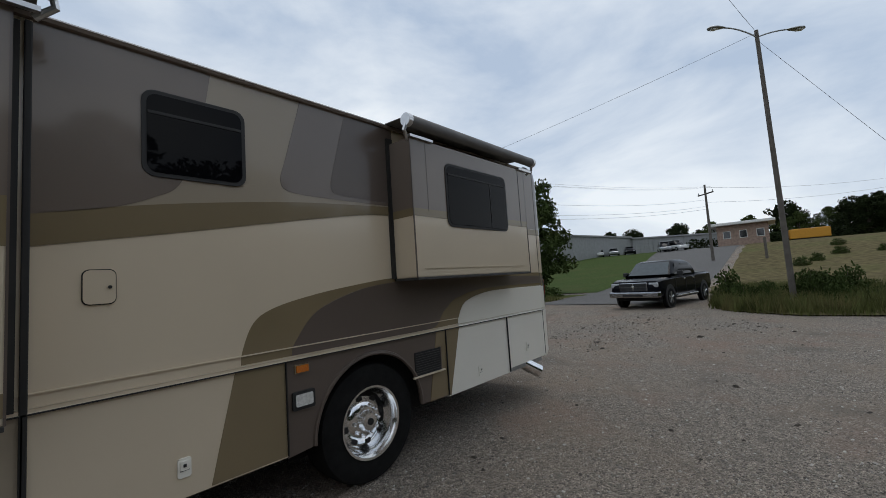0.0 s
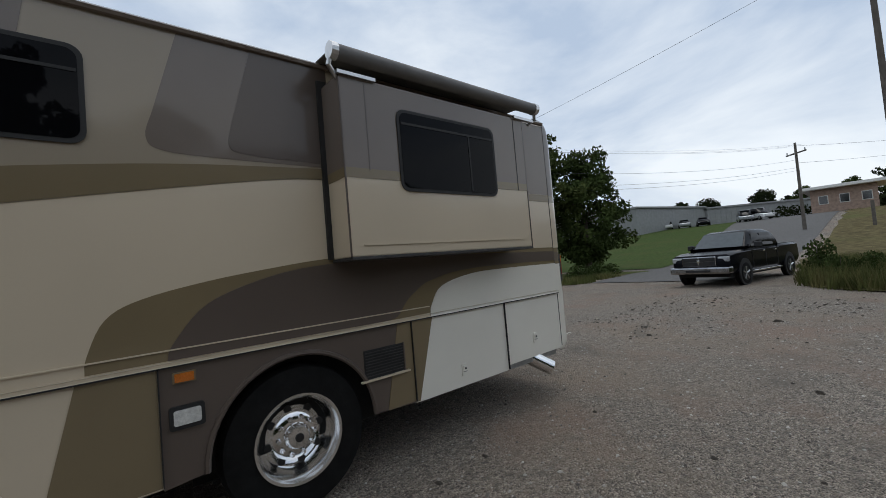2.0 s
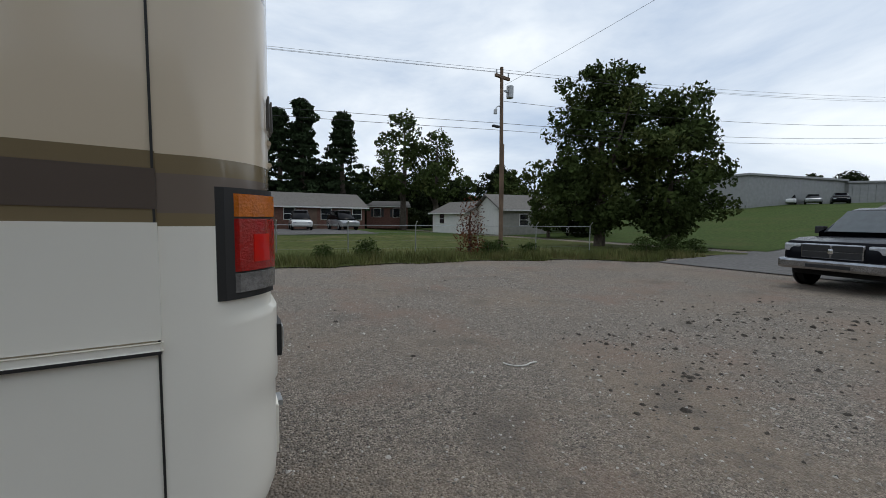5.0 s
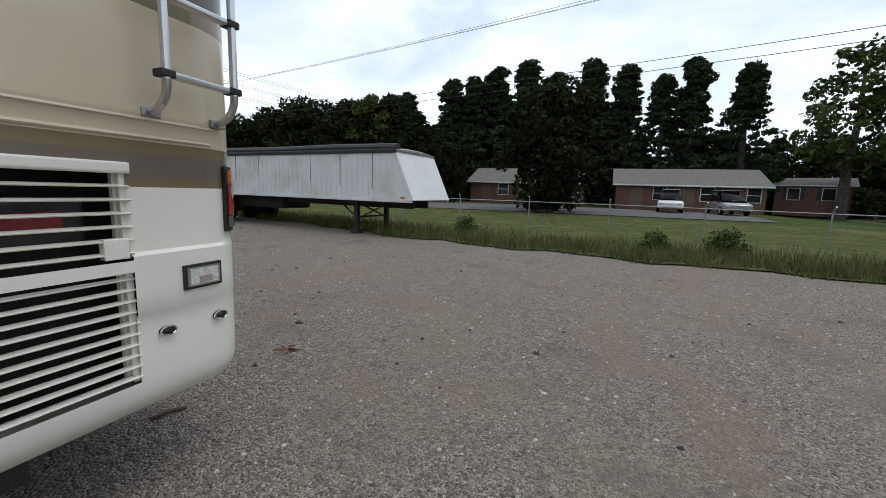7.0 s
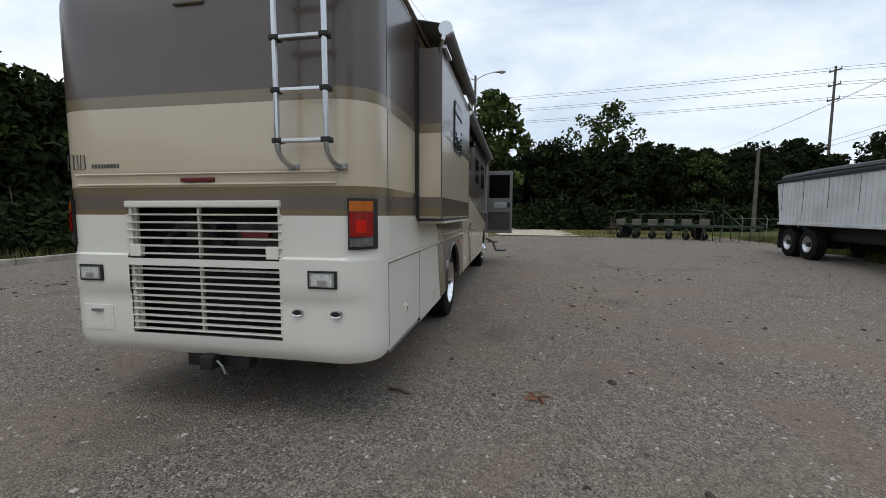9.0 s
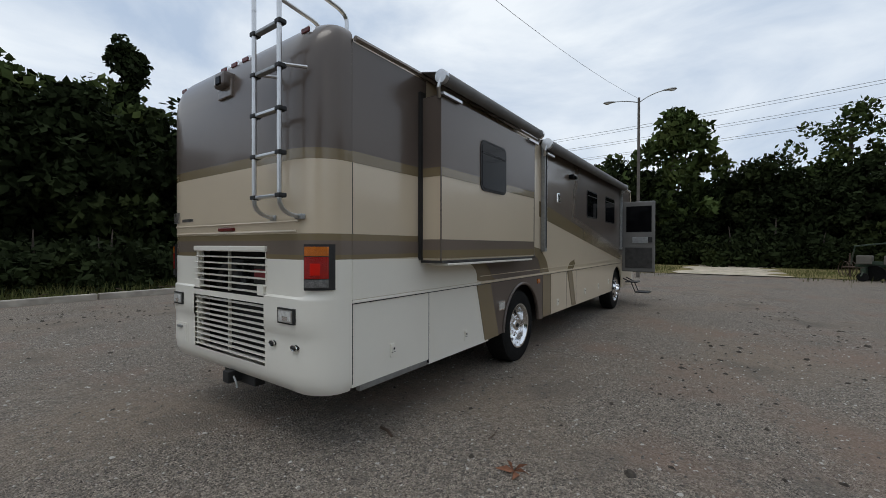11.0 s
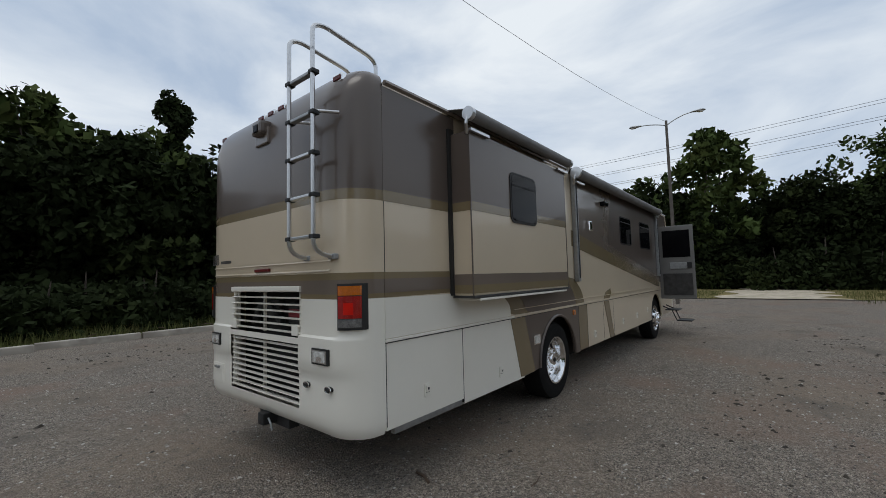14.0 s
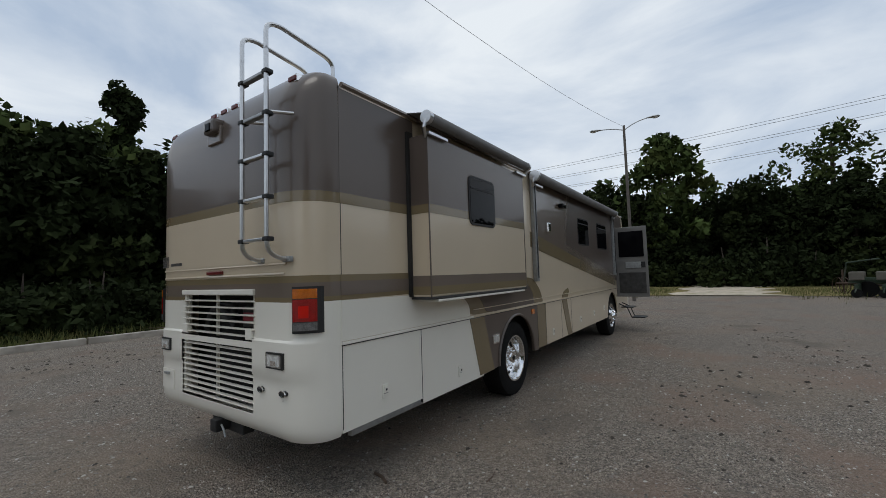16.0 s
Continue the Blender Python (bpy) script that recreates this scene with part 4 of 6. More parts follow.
# ---- plants ----
LEAF = material("dark_summer_leaves", (0.017, 0.024, 0.009), 0.9, var=0.5, scale=0.7, dirt=(0.034, 0.042, 0.012), dirt_amt=0.7, dscale=0.25, ior=1.15)
LEAF2 = material("mid_green_leaves", (0.048, 0.068, 0.021), 0.9, var=0.5, scale=0.9, dirt=(0.09, 0.098, 0.03), dirt_amt=0.7, dscale=0.4, ior=1.15)
PINE = material("dark_pine_needles", (0.026, 0.04, 0.018), 0.9, var=0.45, scale=0.8, ior=1.15)
BARK = material("dark_bark", (0.07, 0.055, 0.042), 0.9, var=0.4, scale=5, bump=0.6, bscale=12)
BLADE = material("long_grass_blades", (0.10, 0.11, 0.038), 0.8, var=0.5, scale=2, dirt=(0.21, 0.17, 0.08), dirt_amt=0.8, dscale=0.8, ior=1.12)
RUST = material("reddish_shrub_leaves", (0.12, 0.045, 0.025), 0.7, var=0.5, scale=2, ior=1.12)


def leaf_mesh(name, mat, clumps, size, seed, per=60):
    """Many small leaves round clump centres (x, y, z, radius, flatness)."""
    rng = np.random.default_rng(seed)
    verts, faces = [], []
    for cx, cy, cz, r, fl in clumps:
        n = per
        d = rng.normal(size=(n, 3))
        d /= np.linalg.norm(d, axis=1)[:, None]
        p = d * (r * rng.uniform(0.35, 1.0, (n, 1)) ** 0.6) * (1, 1, fl) + (cx, cy, cz)
        u = rng.normal(size=(n, 3))
        u /= np.linalg.norm(u, axis=1)[:, None]
        w = np.cross(u, rng.normal(size=(n, 3)))
        w /= np.linalg.norm(w, axis=1)[:, None]
        s = size * rng.uniform(0.6, 1.35, (n, 1))
        base = len(verts)
        q = np.stack([p - u * s, p + w * s * 0.55, p + u * s, p - w * s * 0.55], 1).reshape(-1, 3)
        verts += q.tolist()
        faces += [(base + 4 * k, base + 4 * k + 1, base + 4 * k + 2, base + 4 * k + 3) for k in range(n)]
    me = bpy.data.meshes.new(name)
    me.from_pydata(verts, [], faces)
    me.materials.append(mat)
    return me


def tree(name, seed, height, spread, mat, kind="broad", label="", size=0.2, per=60, count=110, trunk_h=0.2):
    rng = random.Random(seed)
    t = thing(name, 0, 0, 0, label, "tree", "trees round the lot")
    r0 = 0.035 * height
    lean = rng.uniform(-0.3, 0.3)
    b = tube([(0, 0, -0.2), (lean * 0.3, 0, height * 0.3), (lean, 0.1, height * 0.62), (lean, 0, height * 0.92)], r0, sides=7, taper=r0 * 0.2)
    part("trunk", b, BARK, t)
    clumps = []
    for k in range(count):
        if kind == "pine":
            h = trunk_h + (1 - trunk_h) * rng.random() ** 0.8
            rad = spread * (1 - h) ** 0.55 * (0.75 + 0.25 * math.sin(9 * h + seed)) * rng.uniform(0.25, 1.1) + 0.1
            a = rng.uniform(0, 6.283)
            clumps.append((rad * math.cos(a), rad * math.sin(a), height * h - 0.12 * rad, 0.28 + 0.12 * spread * rng.random(), 0.32))
        elif kind == "column":
            h = rng.random()
            a = rng.uniform(0, 6.283)
            rad = spread * rng.uniform(0.2, 1.0) * (1.0 if h < 0.85 else 1.1)
            clumps.append((rad * math.cos(a), rad * math.sin(a), height * (0.02 + 0.96 * h), 0.5, 1.1))
        elif kind == "bush":
            a, q = rng.uniform(0, 6.283), rng.random() ** 0.5
            clumps.append((spread * q * math.cos(a), spread * q * math.sin(a), height * rng.uniform(0.05, 0.85) * (1 - 0.55 * q * q), 0.22 * height + 0.15, 0.8))
        else:
            a, q, h = rng.uniform(0, 6.283), rng.random() ** 0.45, rng.uniform(-1, 1)
            prof = math.sqrt(max(0.0, 1 - h * h)) * (1.0 + 0.28 * math.sin(3 * a + seed) + 0.2 * math.sin(5 * h + 2 * a))
            clumps.append((spread * q * prof * math.cos(a) + lean, spread * q * prof * math.sin(a), height * (trunk_h + (1 - trunk_h) * (0.5 + 0.5 * h)) * rng.uniform(0.86, 1.06), spread * rng.uniform(0.14, 0.3), 0.8))
    for k in range(6):
        c = clumps[(k * 17) % len(clumps)]
        if kind in ("broad", "sparse"):
            z0 = height * rng.uniform(0.25, 0.5)
            part("limb", tube([(lean * 0.3, 0, z0), (c[0] * 0.5, c[1] * 0.5, (z0 + c[2]) / 2 + 0.2), (c[0] * 0.9, c[1] * 0.9, c[2])], r0 * 0.4, sides=5, taper=0.03), BARK, t)
    crown = new("crown", leaf_mesh("crown", mat, clumps, size, seed, per))
    crown.parent = t
    return t


kinds = {
    "a": tree("tree", 1, 9.0, 3.6, LEAF, label="dense dark green broadleaf tree", size=0.23, count=150, trunk_h=0.04),
    "b": tree("tree", 2, 8.0, 3.4, LEAF, label="dense dark green broadleaf tree", size=0.22, count=150, trunk_h=0.06),
    "c": tree("tree", 3, 10.0, 3.8, LEAF2, label="mid green broadleaf tree with gaps in its crown", size=0.26, count=95),
    "p": tree("tree", 4, 14.0, 4.6, PINE, "pine", "tall dark pine with layered branches", 0.2, 42, 300, 0.15),
    "q": tree("tree", 5, 13.0, 4.2, PINE, "pine", "tall dark pine with layered branches", 0.2, 42, 280, 0.2),
    "s": tree("tree", 6, 11.0, 3.4, LEAF2, "sparse", "tall open-crowned green tree", 0.2, 45, 80, 0.35),
    "u": tree("bush", 7, 2.6, 2.2, LEAF, "bush", "dark green bush below the trees", 0.17, 60, 40),
    "w": tree("bush", 8, 1.2, 0.8, LEAF2, "bush", "tall green weeds growing on the bank", 0.07, 70, 22),
}
PLACED = set()


def east(x, y):
    """Places east of the lot, turned about the corner of the lot to the line of the road."""
    a, dx, dy = radians(-15.5), x + 4.5, y + 4.2
    return -4.5 + dx * math.cos(a) - dy * math.sin(a), -4.2 + dx * math.sin(a) + dy * math.cos(a)


def plant(k, x, y, s=1.0, rz=None, h=None):
    m = pose(x, y, rise(x, y), 0, 0, random.uniform(0, 360) if rz is None else rz)
    if k not in PLACED:
        PLACED.add(k)
        ob = kinds[k]
        ob.matrix_basis = m
    else:
        ob = copy_thing(kinds[k], m)
    ob.scale = (s, s, s * (h or random.uniform(0.9, 1.1)))
    return ob


rng = random.Random(11)
# south wood, in three ranks
for k in range(27):
    x = -62 + 2.9 * k + rng.uniform(-0.8, 0.8)
    plant(rng.choice("aabc"), x, -25 + rng.uniform(-1.5, 1.5), rng.uniform(0.95, 1.15) if x < 6 else rng.uniform(0.75, 0.95))
for k in range(22):
    plant(rng.choice("abc"), -62 + 3.6 * k + rng.uniform(-1, 1), -32 + rng.uniform(-2, 2), rng.uniform(1.05, 1.3) * (1.0 if k < 18 else 0.8))
for k in range(30):
    plant("u", -50 + 2.3 * k + rng.uniform(-0.8, 0.8), -18.5 + rng.uniform(-2.2, 1.5), rng.uniform(0.7, 1.25))
for k in range(34):
    plant("u", -40 + 1.35 * k + rng.uniform(-0.5, 0.5), -14.2 + rng.uniform(-1.5, 0.8), rng.uniform(0.5, 0.85))
vine = tree("tree", 9, 12.2, 0.75, LEAF, "column", "bare trunk wrapped in dark vines", 0.2, 70, 120)
vine.matrix_basis = pose(-7.2, -26.0, 0)
vine.scale = (1.0, 1.0, 1.12)
# west wood
for k in range(16):
    plant(rng.choice("aabc"), -43 + rng.uniform(-3, 3), -22 + 3.1 * k, rng.uniform(0.75, 1.0))
    plant("b", -48 + rng.uniform(-2, 2), 8 + 2.6 * k, rng.uniform(0.9, 1.15))
for k in range(10):
    plant(rng.choice("ab"), -54 + rng.uniform(-3, 3), -24 + 6 * k, rng.uniform(1.0, 1.2))
for k in range(14):
    plant("u", -38 + rng.uniform(-1.5, 1.5), -16 + 2.8 * k, rng.uniform(0.8, 1.5))
plant("s", -44.5, 11.6, 1.15)
plant("c", -42.5, -0.8, 1.28)
plant("a", -41.5, -5.6, 1.15)
# north-west and north woods
for k in range(20):
    x = -50 + 2.7 * k
    plant(rng.choice("abbc"), x, 46 + 0.22 * (x + 50) + rng.uniform(-3, 3), rng.uniform(1.15, 1.5))
    plant("u", x + 1.2, 42 + 0.22 * (x + 50), rng.uniform(1.0, 1.6))
    plant(rng.choice("abb"), x + 1.5, 54 + 0.22 * (x + 50), rng.uniform(1.3, 1.6))
for k, (a, h) in enumerate(((116, 13.2), (110, 14.9), (107, 15.3), (104, 16.3), (100, 17.2), (96.5, 15.5), (92, 16.9), (88, 15.8), (84, 14.6), (81, 15.9), (75.7, 14.9))):
    plant("pq"[k % 2], 1 + 54 * math.cos(radians(a)), -1.5 + 54 * math.sin(radians(a)), h / (14.0 if k % 2 == 0 else 13.0), h=1.0)
plant("s", 21.8, 48.3, 1.34, h=1.0)
plant("s", 25.8, 46.5, 1.15, h=1.0)
for k in range(12):
    plant(rng.choice("abc"), 12 + 3.2 * k, 62 + rng.uniform(-3, 6), rng.uniform(0.8, 1.1))
    plant("u", 11 + 3.0 * k, 57 + rng.uniform(-2, 2), rng.uniform(1.2, 1.8))
plant("a", -2.3, 29.0, 0.95, h=1.0)
plant("b", -13.5, 37.0, 0.75)
plant("c", 31.5, 37.0, 0.75)
plant("c", 24.6, 23.4, 0.5)
plant("b", 27.5, 22.5, 0.6)
plant("b", 33.5, 30.0, 0.85)
# the large tree by the road
big = tree("tree", 21, 10.0, 3.1, LEAF2, label="large spreading green tree beside the road", size=0.13, per=110, count=190, trunk_h=0.12)
big.matrix_basis = pose(19.6, 13.9, 0.0, 0, 0, 40)
big2 = tree("tree", 22, 8.4, 3.0, LEAF2, label="green tree with low drooping branches", size=0.13, per=100, count=170, trunk_h=0.1)
big2.matrix_basis = pose(21.8, 11.2, 0.0, 0, 0, 10)
# far east woods
for k in range(26):
    plant(rng.choice("abc"), *east(118 + rng.uniform(-6, 10), -35 + 4.6 * k), rng.uniform(0.8, 1.25))
    plant("u", *east(112 + rng.uniform(-3, 3), -35 + 4.6 * k), 1.8)
for x, y in ((96, 14), (92, 2), (100, -8), (88, -14), (80, -24), (74, -32)):
    plant("b", *east(x, y), 0.9)
for k in range(24):
    plant(rng.choice("ab"), -20 + 5 * k, -62 - 0.15 * k + rng.uniform(-4, 4), rng.uniform(1.1, 1.3))
for k in range(14):
    plant(rng.choice("abc"), 30 + 6 * k, -44 - 1.5 * k + rng.uniform(-3, 3), rng.uniform(0.8, 1.0))
# weeds round the lamp pole and the verge
for k in range(22):
    plant("w", rng.uniform(11.4, 20), rng.uniform(-9.5, -3.0), rng.uniform(0.25, 0.5))
for k in range(12):
    plant("w", rng.gauss(12.9, 0.7), rng.gauss(-4.0, 0.8), rng.uniform(0.35, 0.7), h=1.7)
for k in range(14):
    plant("w", rng.uniform(22, 58), rng.uniform(-16, -4), rng.uniform(0.4, 0.8))
for x, y, s in ((9.9, 11.6, 0.55), (10.6, 12.0, 0.6), (11.8, 11.2, 0.5), (16.5, 8.8, 0.7), (18.0, 8.6, 0.8), (20, 8.8, 0.7), (3.2, 12.4, 0.5), (5.0, 13.0, 0.6), (-3, 13.8, 0.5)):
    plant("w", x, y, s)
shrub = tree("shrub", 33, 2.2, 0.3, RUST, "column", "reddish shrub beside the utility pole", 0.05, 34, 34)
shrub.matrix_basis = pose(8.9, 11.5, 0)
gv = np.random.default_rng(5)


def blades(name, label, pts, hmin, hmax):
    verts, faces = [], []
    for x, y in pts:
        h, a, w = gv.uniform(hmin, hmax), gv.uniform(0, 6.28), gv.uniform(0.008, 0.02)
        dx, dy, z = math.cos(a), math.sin(a), rise(x, y)
        lx, ly = gv.normal(0, 0.25 * h, 2)
        i = len(verts)
        verts += [(x - dx * w, y - dy * w, z), (x + dx * w, y + dy * w, z), (x + lx, y + ly, z + h)]
        faces.append((i, i + 1, i + 2))
    me = bpy.data.meshes.new(name)
    me.from_pydata(verts, [], faces)
    me.materials.append(BLADE)
    ob = tagged(new(name, me), label, "grass", kind="stuff")
    return ob


pts = []
for k in range(26000):
    x = gv.uniform(-24, 18)
    pts.append((x, edge_north(x) + abs(gv.normal(0.0, 1.6)) + gv.uniform(-0.12, 0.1)))
blades("long_grass", "long green and straw grass along the verge", pts, 0.1, 0.42)
pts = [(gv.uniform(9.6, 21), -1.2 - abs(gv.normal(0, 3.2))) for k in range(24000)]
pts = [(x, y) for x, y in pts if y < bank_edge(x) + gv.normal(0, 0.12)]
blades("dry_grass", "dry straw-coloured grass and weeds", pts, 0.15, 0.7)
pts = [(gv.uniform(-30, 6), 0) for k in range(9000)]
blades("wood_edge_grass", "long grass at the edge of the wood", [(x, edge_south(x) - abs(gv.normal(0, 2.2))) for x, _ in pts], 0.12, 0.5)
pts = [(-29 + gv.normal(0, 2.6), gv.uniform(-14, 16)) for k in range(12000)]
blades("lot_edge_grass", "yellowed grass at the edge of the lot", [(x, y) for x, y in pts if not 0.8 < y < 6.2], 0.06, 0.3)

# ---- clods, stick and leaf on the gravel ----
CLOD = material("dark_soil_clod", (0.06, 0.05, 0.04), 0.95, var=0.4, scale=20, bump=0.5)
verts, faces = [], []


def clod(x, y, r):
    i = len(verts)
    n = 6
    for k in range(n):
        a = 6.283 * k / n
        rr = r * gv.uniform(0.5, 1.5)
        verts.append((x + rr * math.cos(a), y + rr * math.sin(a), 0.0))
        verts.append((x + 0.5 * rr * math.cos(a), y + 0.5 * rr * math.sin(a), r * gv.uniform(0.3, 0.7)))
    verts.append((x, y, r * 0.6))
    for k in range(n):
        a, b, c, d = i + 2 * k, i + 2 * ((k + 1) % n), i + 2 * ((k + 1) % n) + 1, i + 2 * k + 1
        faces.append((a, b, c, d))
        faces.append((d, c, i + 2 * n))


for k in range(420):
    x, y = gv.uniform(-14, 11), gv.uniform(-8, 11)
    clod(x, y, gv.uniform(0.006, 0.03) * (1.6 if k % 9 == 0 else 1))
for cx, cy, sx, sy, n in ((3.9, -0.6, 0.9, 0.7, 60), (5.4, 0.6, 1.2, 0.4, 60), (7.2, -0.3, 1.0, 0.8, 50), (-4.6, 3.2, 1.3, 0.3, 34), (-9.0, 4.6, 2.0, 0.5, 40), (8.6, -0.4, 0.9, 0.8, 50), (6.8, -2.6, 1.2, 0.6, 40), (-1.5, -8.6, 1.6, 0.5, 50), (-6, -7.6, 2.5, 0.6, 60), (-2.0, -7.4, 1.6, 0.4, 40), (-9.5, 9.0, 2.5, 0.5, 40)):
    for k in range(2 * n):
        clod(gv.normal(cx, sx), gv.normal(cy, sy), 0.007 + 0.014 * abs(gv.normal()))
me = bpy.data.meshes.new("soil_clods")
me.from_pydata(verts, [], faces)
me.materials.append(CLOD)
tagged(new("soil_clods", me), "scattered dark soil clods and leaf litter on gravel", "debris", kind="stuff")
verts, faces = [], []
for k in range(34000):
    x, y = gv.uniform(-8, 8), gv.uniform(-6.5, 9)
    clod(x, y, 0.005 + 0.0045 * abs(gv.normal()))
STONE = bpy.data.materials.new("loose_grey_stone")
STONE.use_nodes = True
sn, sl = STONE.node_tree.nodes, STONE.node_tree.links
sn["Principled BSDF"].inputs["Roughness"].default_value = 0.9
geo, tone = sn.new("ShaderNodeNewGeometry"), sn.new("ShaderNodeValToRGB")
tone.color_ramp.elements[0].position, tone.color_ramp.elements[0].color = 0.0, (0.07, 0.062, 0.053, 1)
tone.color_ramp.elements[1].position, tone.color_ramp.elements[1].color = 1.0, (0.56, 0.53, 0.48, 1)
mid = tone.color_ramp.elements.new(0.6)
mid.color = (0.27, 0.245, 0.21, 1)
sl.new(geo.outputs["Random Per Island"], tone.inputs["Fac"])
sl.new(tone.outputs["Color"], sn["Principled BSDF"].inputs["Base Color"])
me = bpy.data.meshes.new("loose_stones")
me.from_pydata(verts, [], faces)
me.materials.append(STONE)
tagged(new("loose_stones", me), "loose grey stones on the gravel", "gravel", kind="stuff")
STICK = material("brown_stick", (0.09, 0.06, 0.04), 0.85, var=0.3, scale=20)
solo("stick", tube([(-0.09, -0.04, 0.012), (0, 0.01, 0.016), (0.1, 0.03, 0.012)], 0.013, sides=6), STICK, "short dark brown stick on the gravel", "stick", at=(-0.74, 1.17, 0, 50))
solo("twig", tube([(-0.09, 0, 0.006), (0, 0.01, 0.01), (0.09, -0.01, 0.006)], 0.005, sides=5), STICK, "thin brown twig on the gravel", "twig", at=(-1.22, 1.93, 0, 10))
DRY = material("dry_brown_leaf", (0.2, 0.085, 0.045), 0.8, var=0.4, scale=25)
lf = thing("dry_leaf", -0.81, 2.31, 0.0, "curled reddish brown dry leaf on the gravel", "leaf", rz=20)
for k in range(5):
    a = k * 1.2
    b = bmesh.new()
    c = [b.verts.new(p) for p in ((0, 0, 0.01), (0.05 * math.cos(a) - 0.02, 0.05 * math.sin(a), 0.035), (0.13 * math.cos(a), 0.13 * math.sin(a), 0.02), (0.05 * math.cos(a + 0.5), 0.05 * math.sin(a + 0.5) + 0.02, 0.012))]
    b.faces.new(c)
    r = bmesh.ops.extrude_face_region(b, geom=b.faces[:])
    bmesh.ops.translate(b, vec=(0, 0, 0.003), verts=[v for v in r["geom"] if isinstance(v, bmesh.types.BMVert)])
    part("leaf_lobe", b, DRY, lf)
solo("cable_scrap", tube(arc((-0.13, 0.1, 0.008), (-0.1, -0.06, 0.008), (0.03, -0.06, 0.008)) + arc((0.06, -0.06, 0.01), (0.12, -0.04, 0.02), (0.2, -0.05, 0.01)), 0.009, sides=6), material("white_cable", (0.6, 0.58, 0.53), 0.6), "scrap of white cable on the gravel", "cable", at=(2.55, 0.69, 0, 0))

# ---- fallen kerb of timber ----
LOG = material("weathered_grey_timber", (0.37, 0.335, 0.285), 0.9, var=0.3, scale=3, bump=0.5, bscale=15, dirt=(0.12, 0.10, 0.08), dirt_amt=0.6, dscale=1.5)
x = 2.6
while x > -26:
    L = 2.3
    lg = thing("kerb_timber", x - L / 2, edge_south(x - L / 2) + 0.35, 0, "weathered grey timber kerb along the grass", "kerb", "timber kerb", rz=random.uniform(-1.5, 1.5))
    part("beam", box(-L / 2 + 0.02, L / 2 - 0.02, -0.1, 0.1, -0.02, 0.17 + random.uniform(-0.02, 0.02), 0.025), LOG, lg)
    x -= L
for k in range(26):
    x = random.uniform(-20, 2)
    y = edge_south(x) + random.uniform(-0.4, 0.2)
    a = random.uniform(0, 3.1)
    L = random.uniform(0.3, 0.9)
    solo("branch", tube([(-L / 2, 0, 0.03), (0, 0.05, 0.2), (L / 2, 0, 0.24)], 0.014, sides=5), STICK, "broken dry branch by the timber kerb", "branch", "broken branches", at=(x, y, 0, math.degrees(a)))

# ---- vehicles ----
CARBLACK = material("black_car_paint", (0.006, 0.0065, 0.009), 0.22, var=0.1, coat=0.0, ior=1.2)
CARWHITE = material("white_car_paint", (0.7, 0.7, 0.69), 0.25, var=0.03, coat=0.8)
CARGREY = material("silver_car_paint", (0.33, 0.34, 0.35), 0.25, 0.4, var=0.05, coat=0.8)
DULLCHROME = material("dusty_chrome", (0.34, 0.34, 0.35), 0.25, 1.0, var=0.2, scale=6)
SCREEN = material("greenish_car_glass", (0.05, 0.06, 0.06), 0.06, coat=1.0)
HEADGLASS = material("headlamp_glass", (0.45, 0.46, 0.48), 0.08, 0.2, var=0.2, scale=20, coat=1.0)
DARKTRIM = material("dark_plastic_trim", (0.02, 0.02, 0.021), 0.5, var=0.2)


def loft(sections, mats_of=None, bm=None):
    """A closed hull through rings of equal length."""
    bm = bm or bmesh.new()
    rings = [[bm.verts.new(p) for p in s] for s in sections]
    n = len(rings[0])
    for a, b in zip(rings, rings[1:]):
        for k in range(n):
            bm.faces.new((a[k], a[(k + 1) % n], b[(k + 1) % n], b[k]))
    bm.faces.new(rings[0]), bm.faces.new(rings[-1])
    return bm


def ring(x, w, z0, z1, r=0.12, tuck=0.0):
    """A rounded section across a vehicle: half width w, from z0 to z1, narrower by tuck at its top."""
    return [(x, -w + 0.06, z0), (x, -w, z0 + 0.15), (x, -w, (z0 + z1) / 2), (x, -w + tuck + 0.02, z1 - r * 0.6), (x, -w + tuck + r, z1), (x, w - tuck - r, z1), (x, w - tuck - 0.02, z1 - r * 0.6), (x, w, (z0 + z1) / 2), (x, w, z0 + 0.15), (x, w - 0.06, z0)]


def car_wheel(parent, x, y, r, sign, rim=ALU):
    w = lambda d: -sign * d
    t = part("wheel", lathe([(w(0), r * 0.62), (w(-0.01), r * 0.8), (w(0.02), r), (w(0.2), r), (w(0.22), r * 0.6)], (False, True), centre=(x, y, r), sides=26), TYRE, parent, smooth=True)
    part("rim", lathe([(w(0.0), r * 0.64), (w(0.0), r * 0.58), (w(0.05), r * 0.5), (w(0.05), 0.001)], (False, True), centre=(x, y, r), sides=26), DARKTRIM, t, smooth=True)
    for k in range(5):
        a = 2 * math.pi * k / 5 + 0.3
        part("spoke", tube([(x, y + w(0.02), r), (x + r * 0.58 * math.cos(a), y + w(0.01), r + r * 0.58 * math.sin(a))], 0.035, sides=5), rim, t)


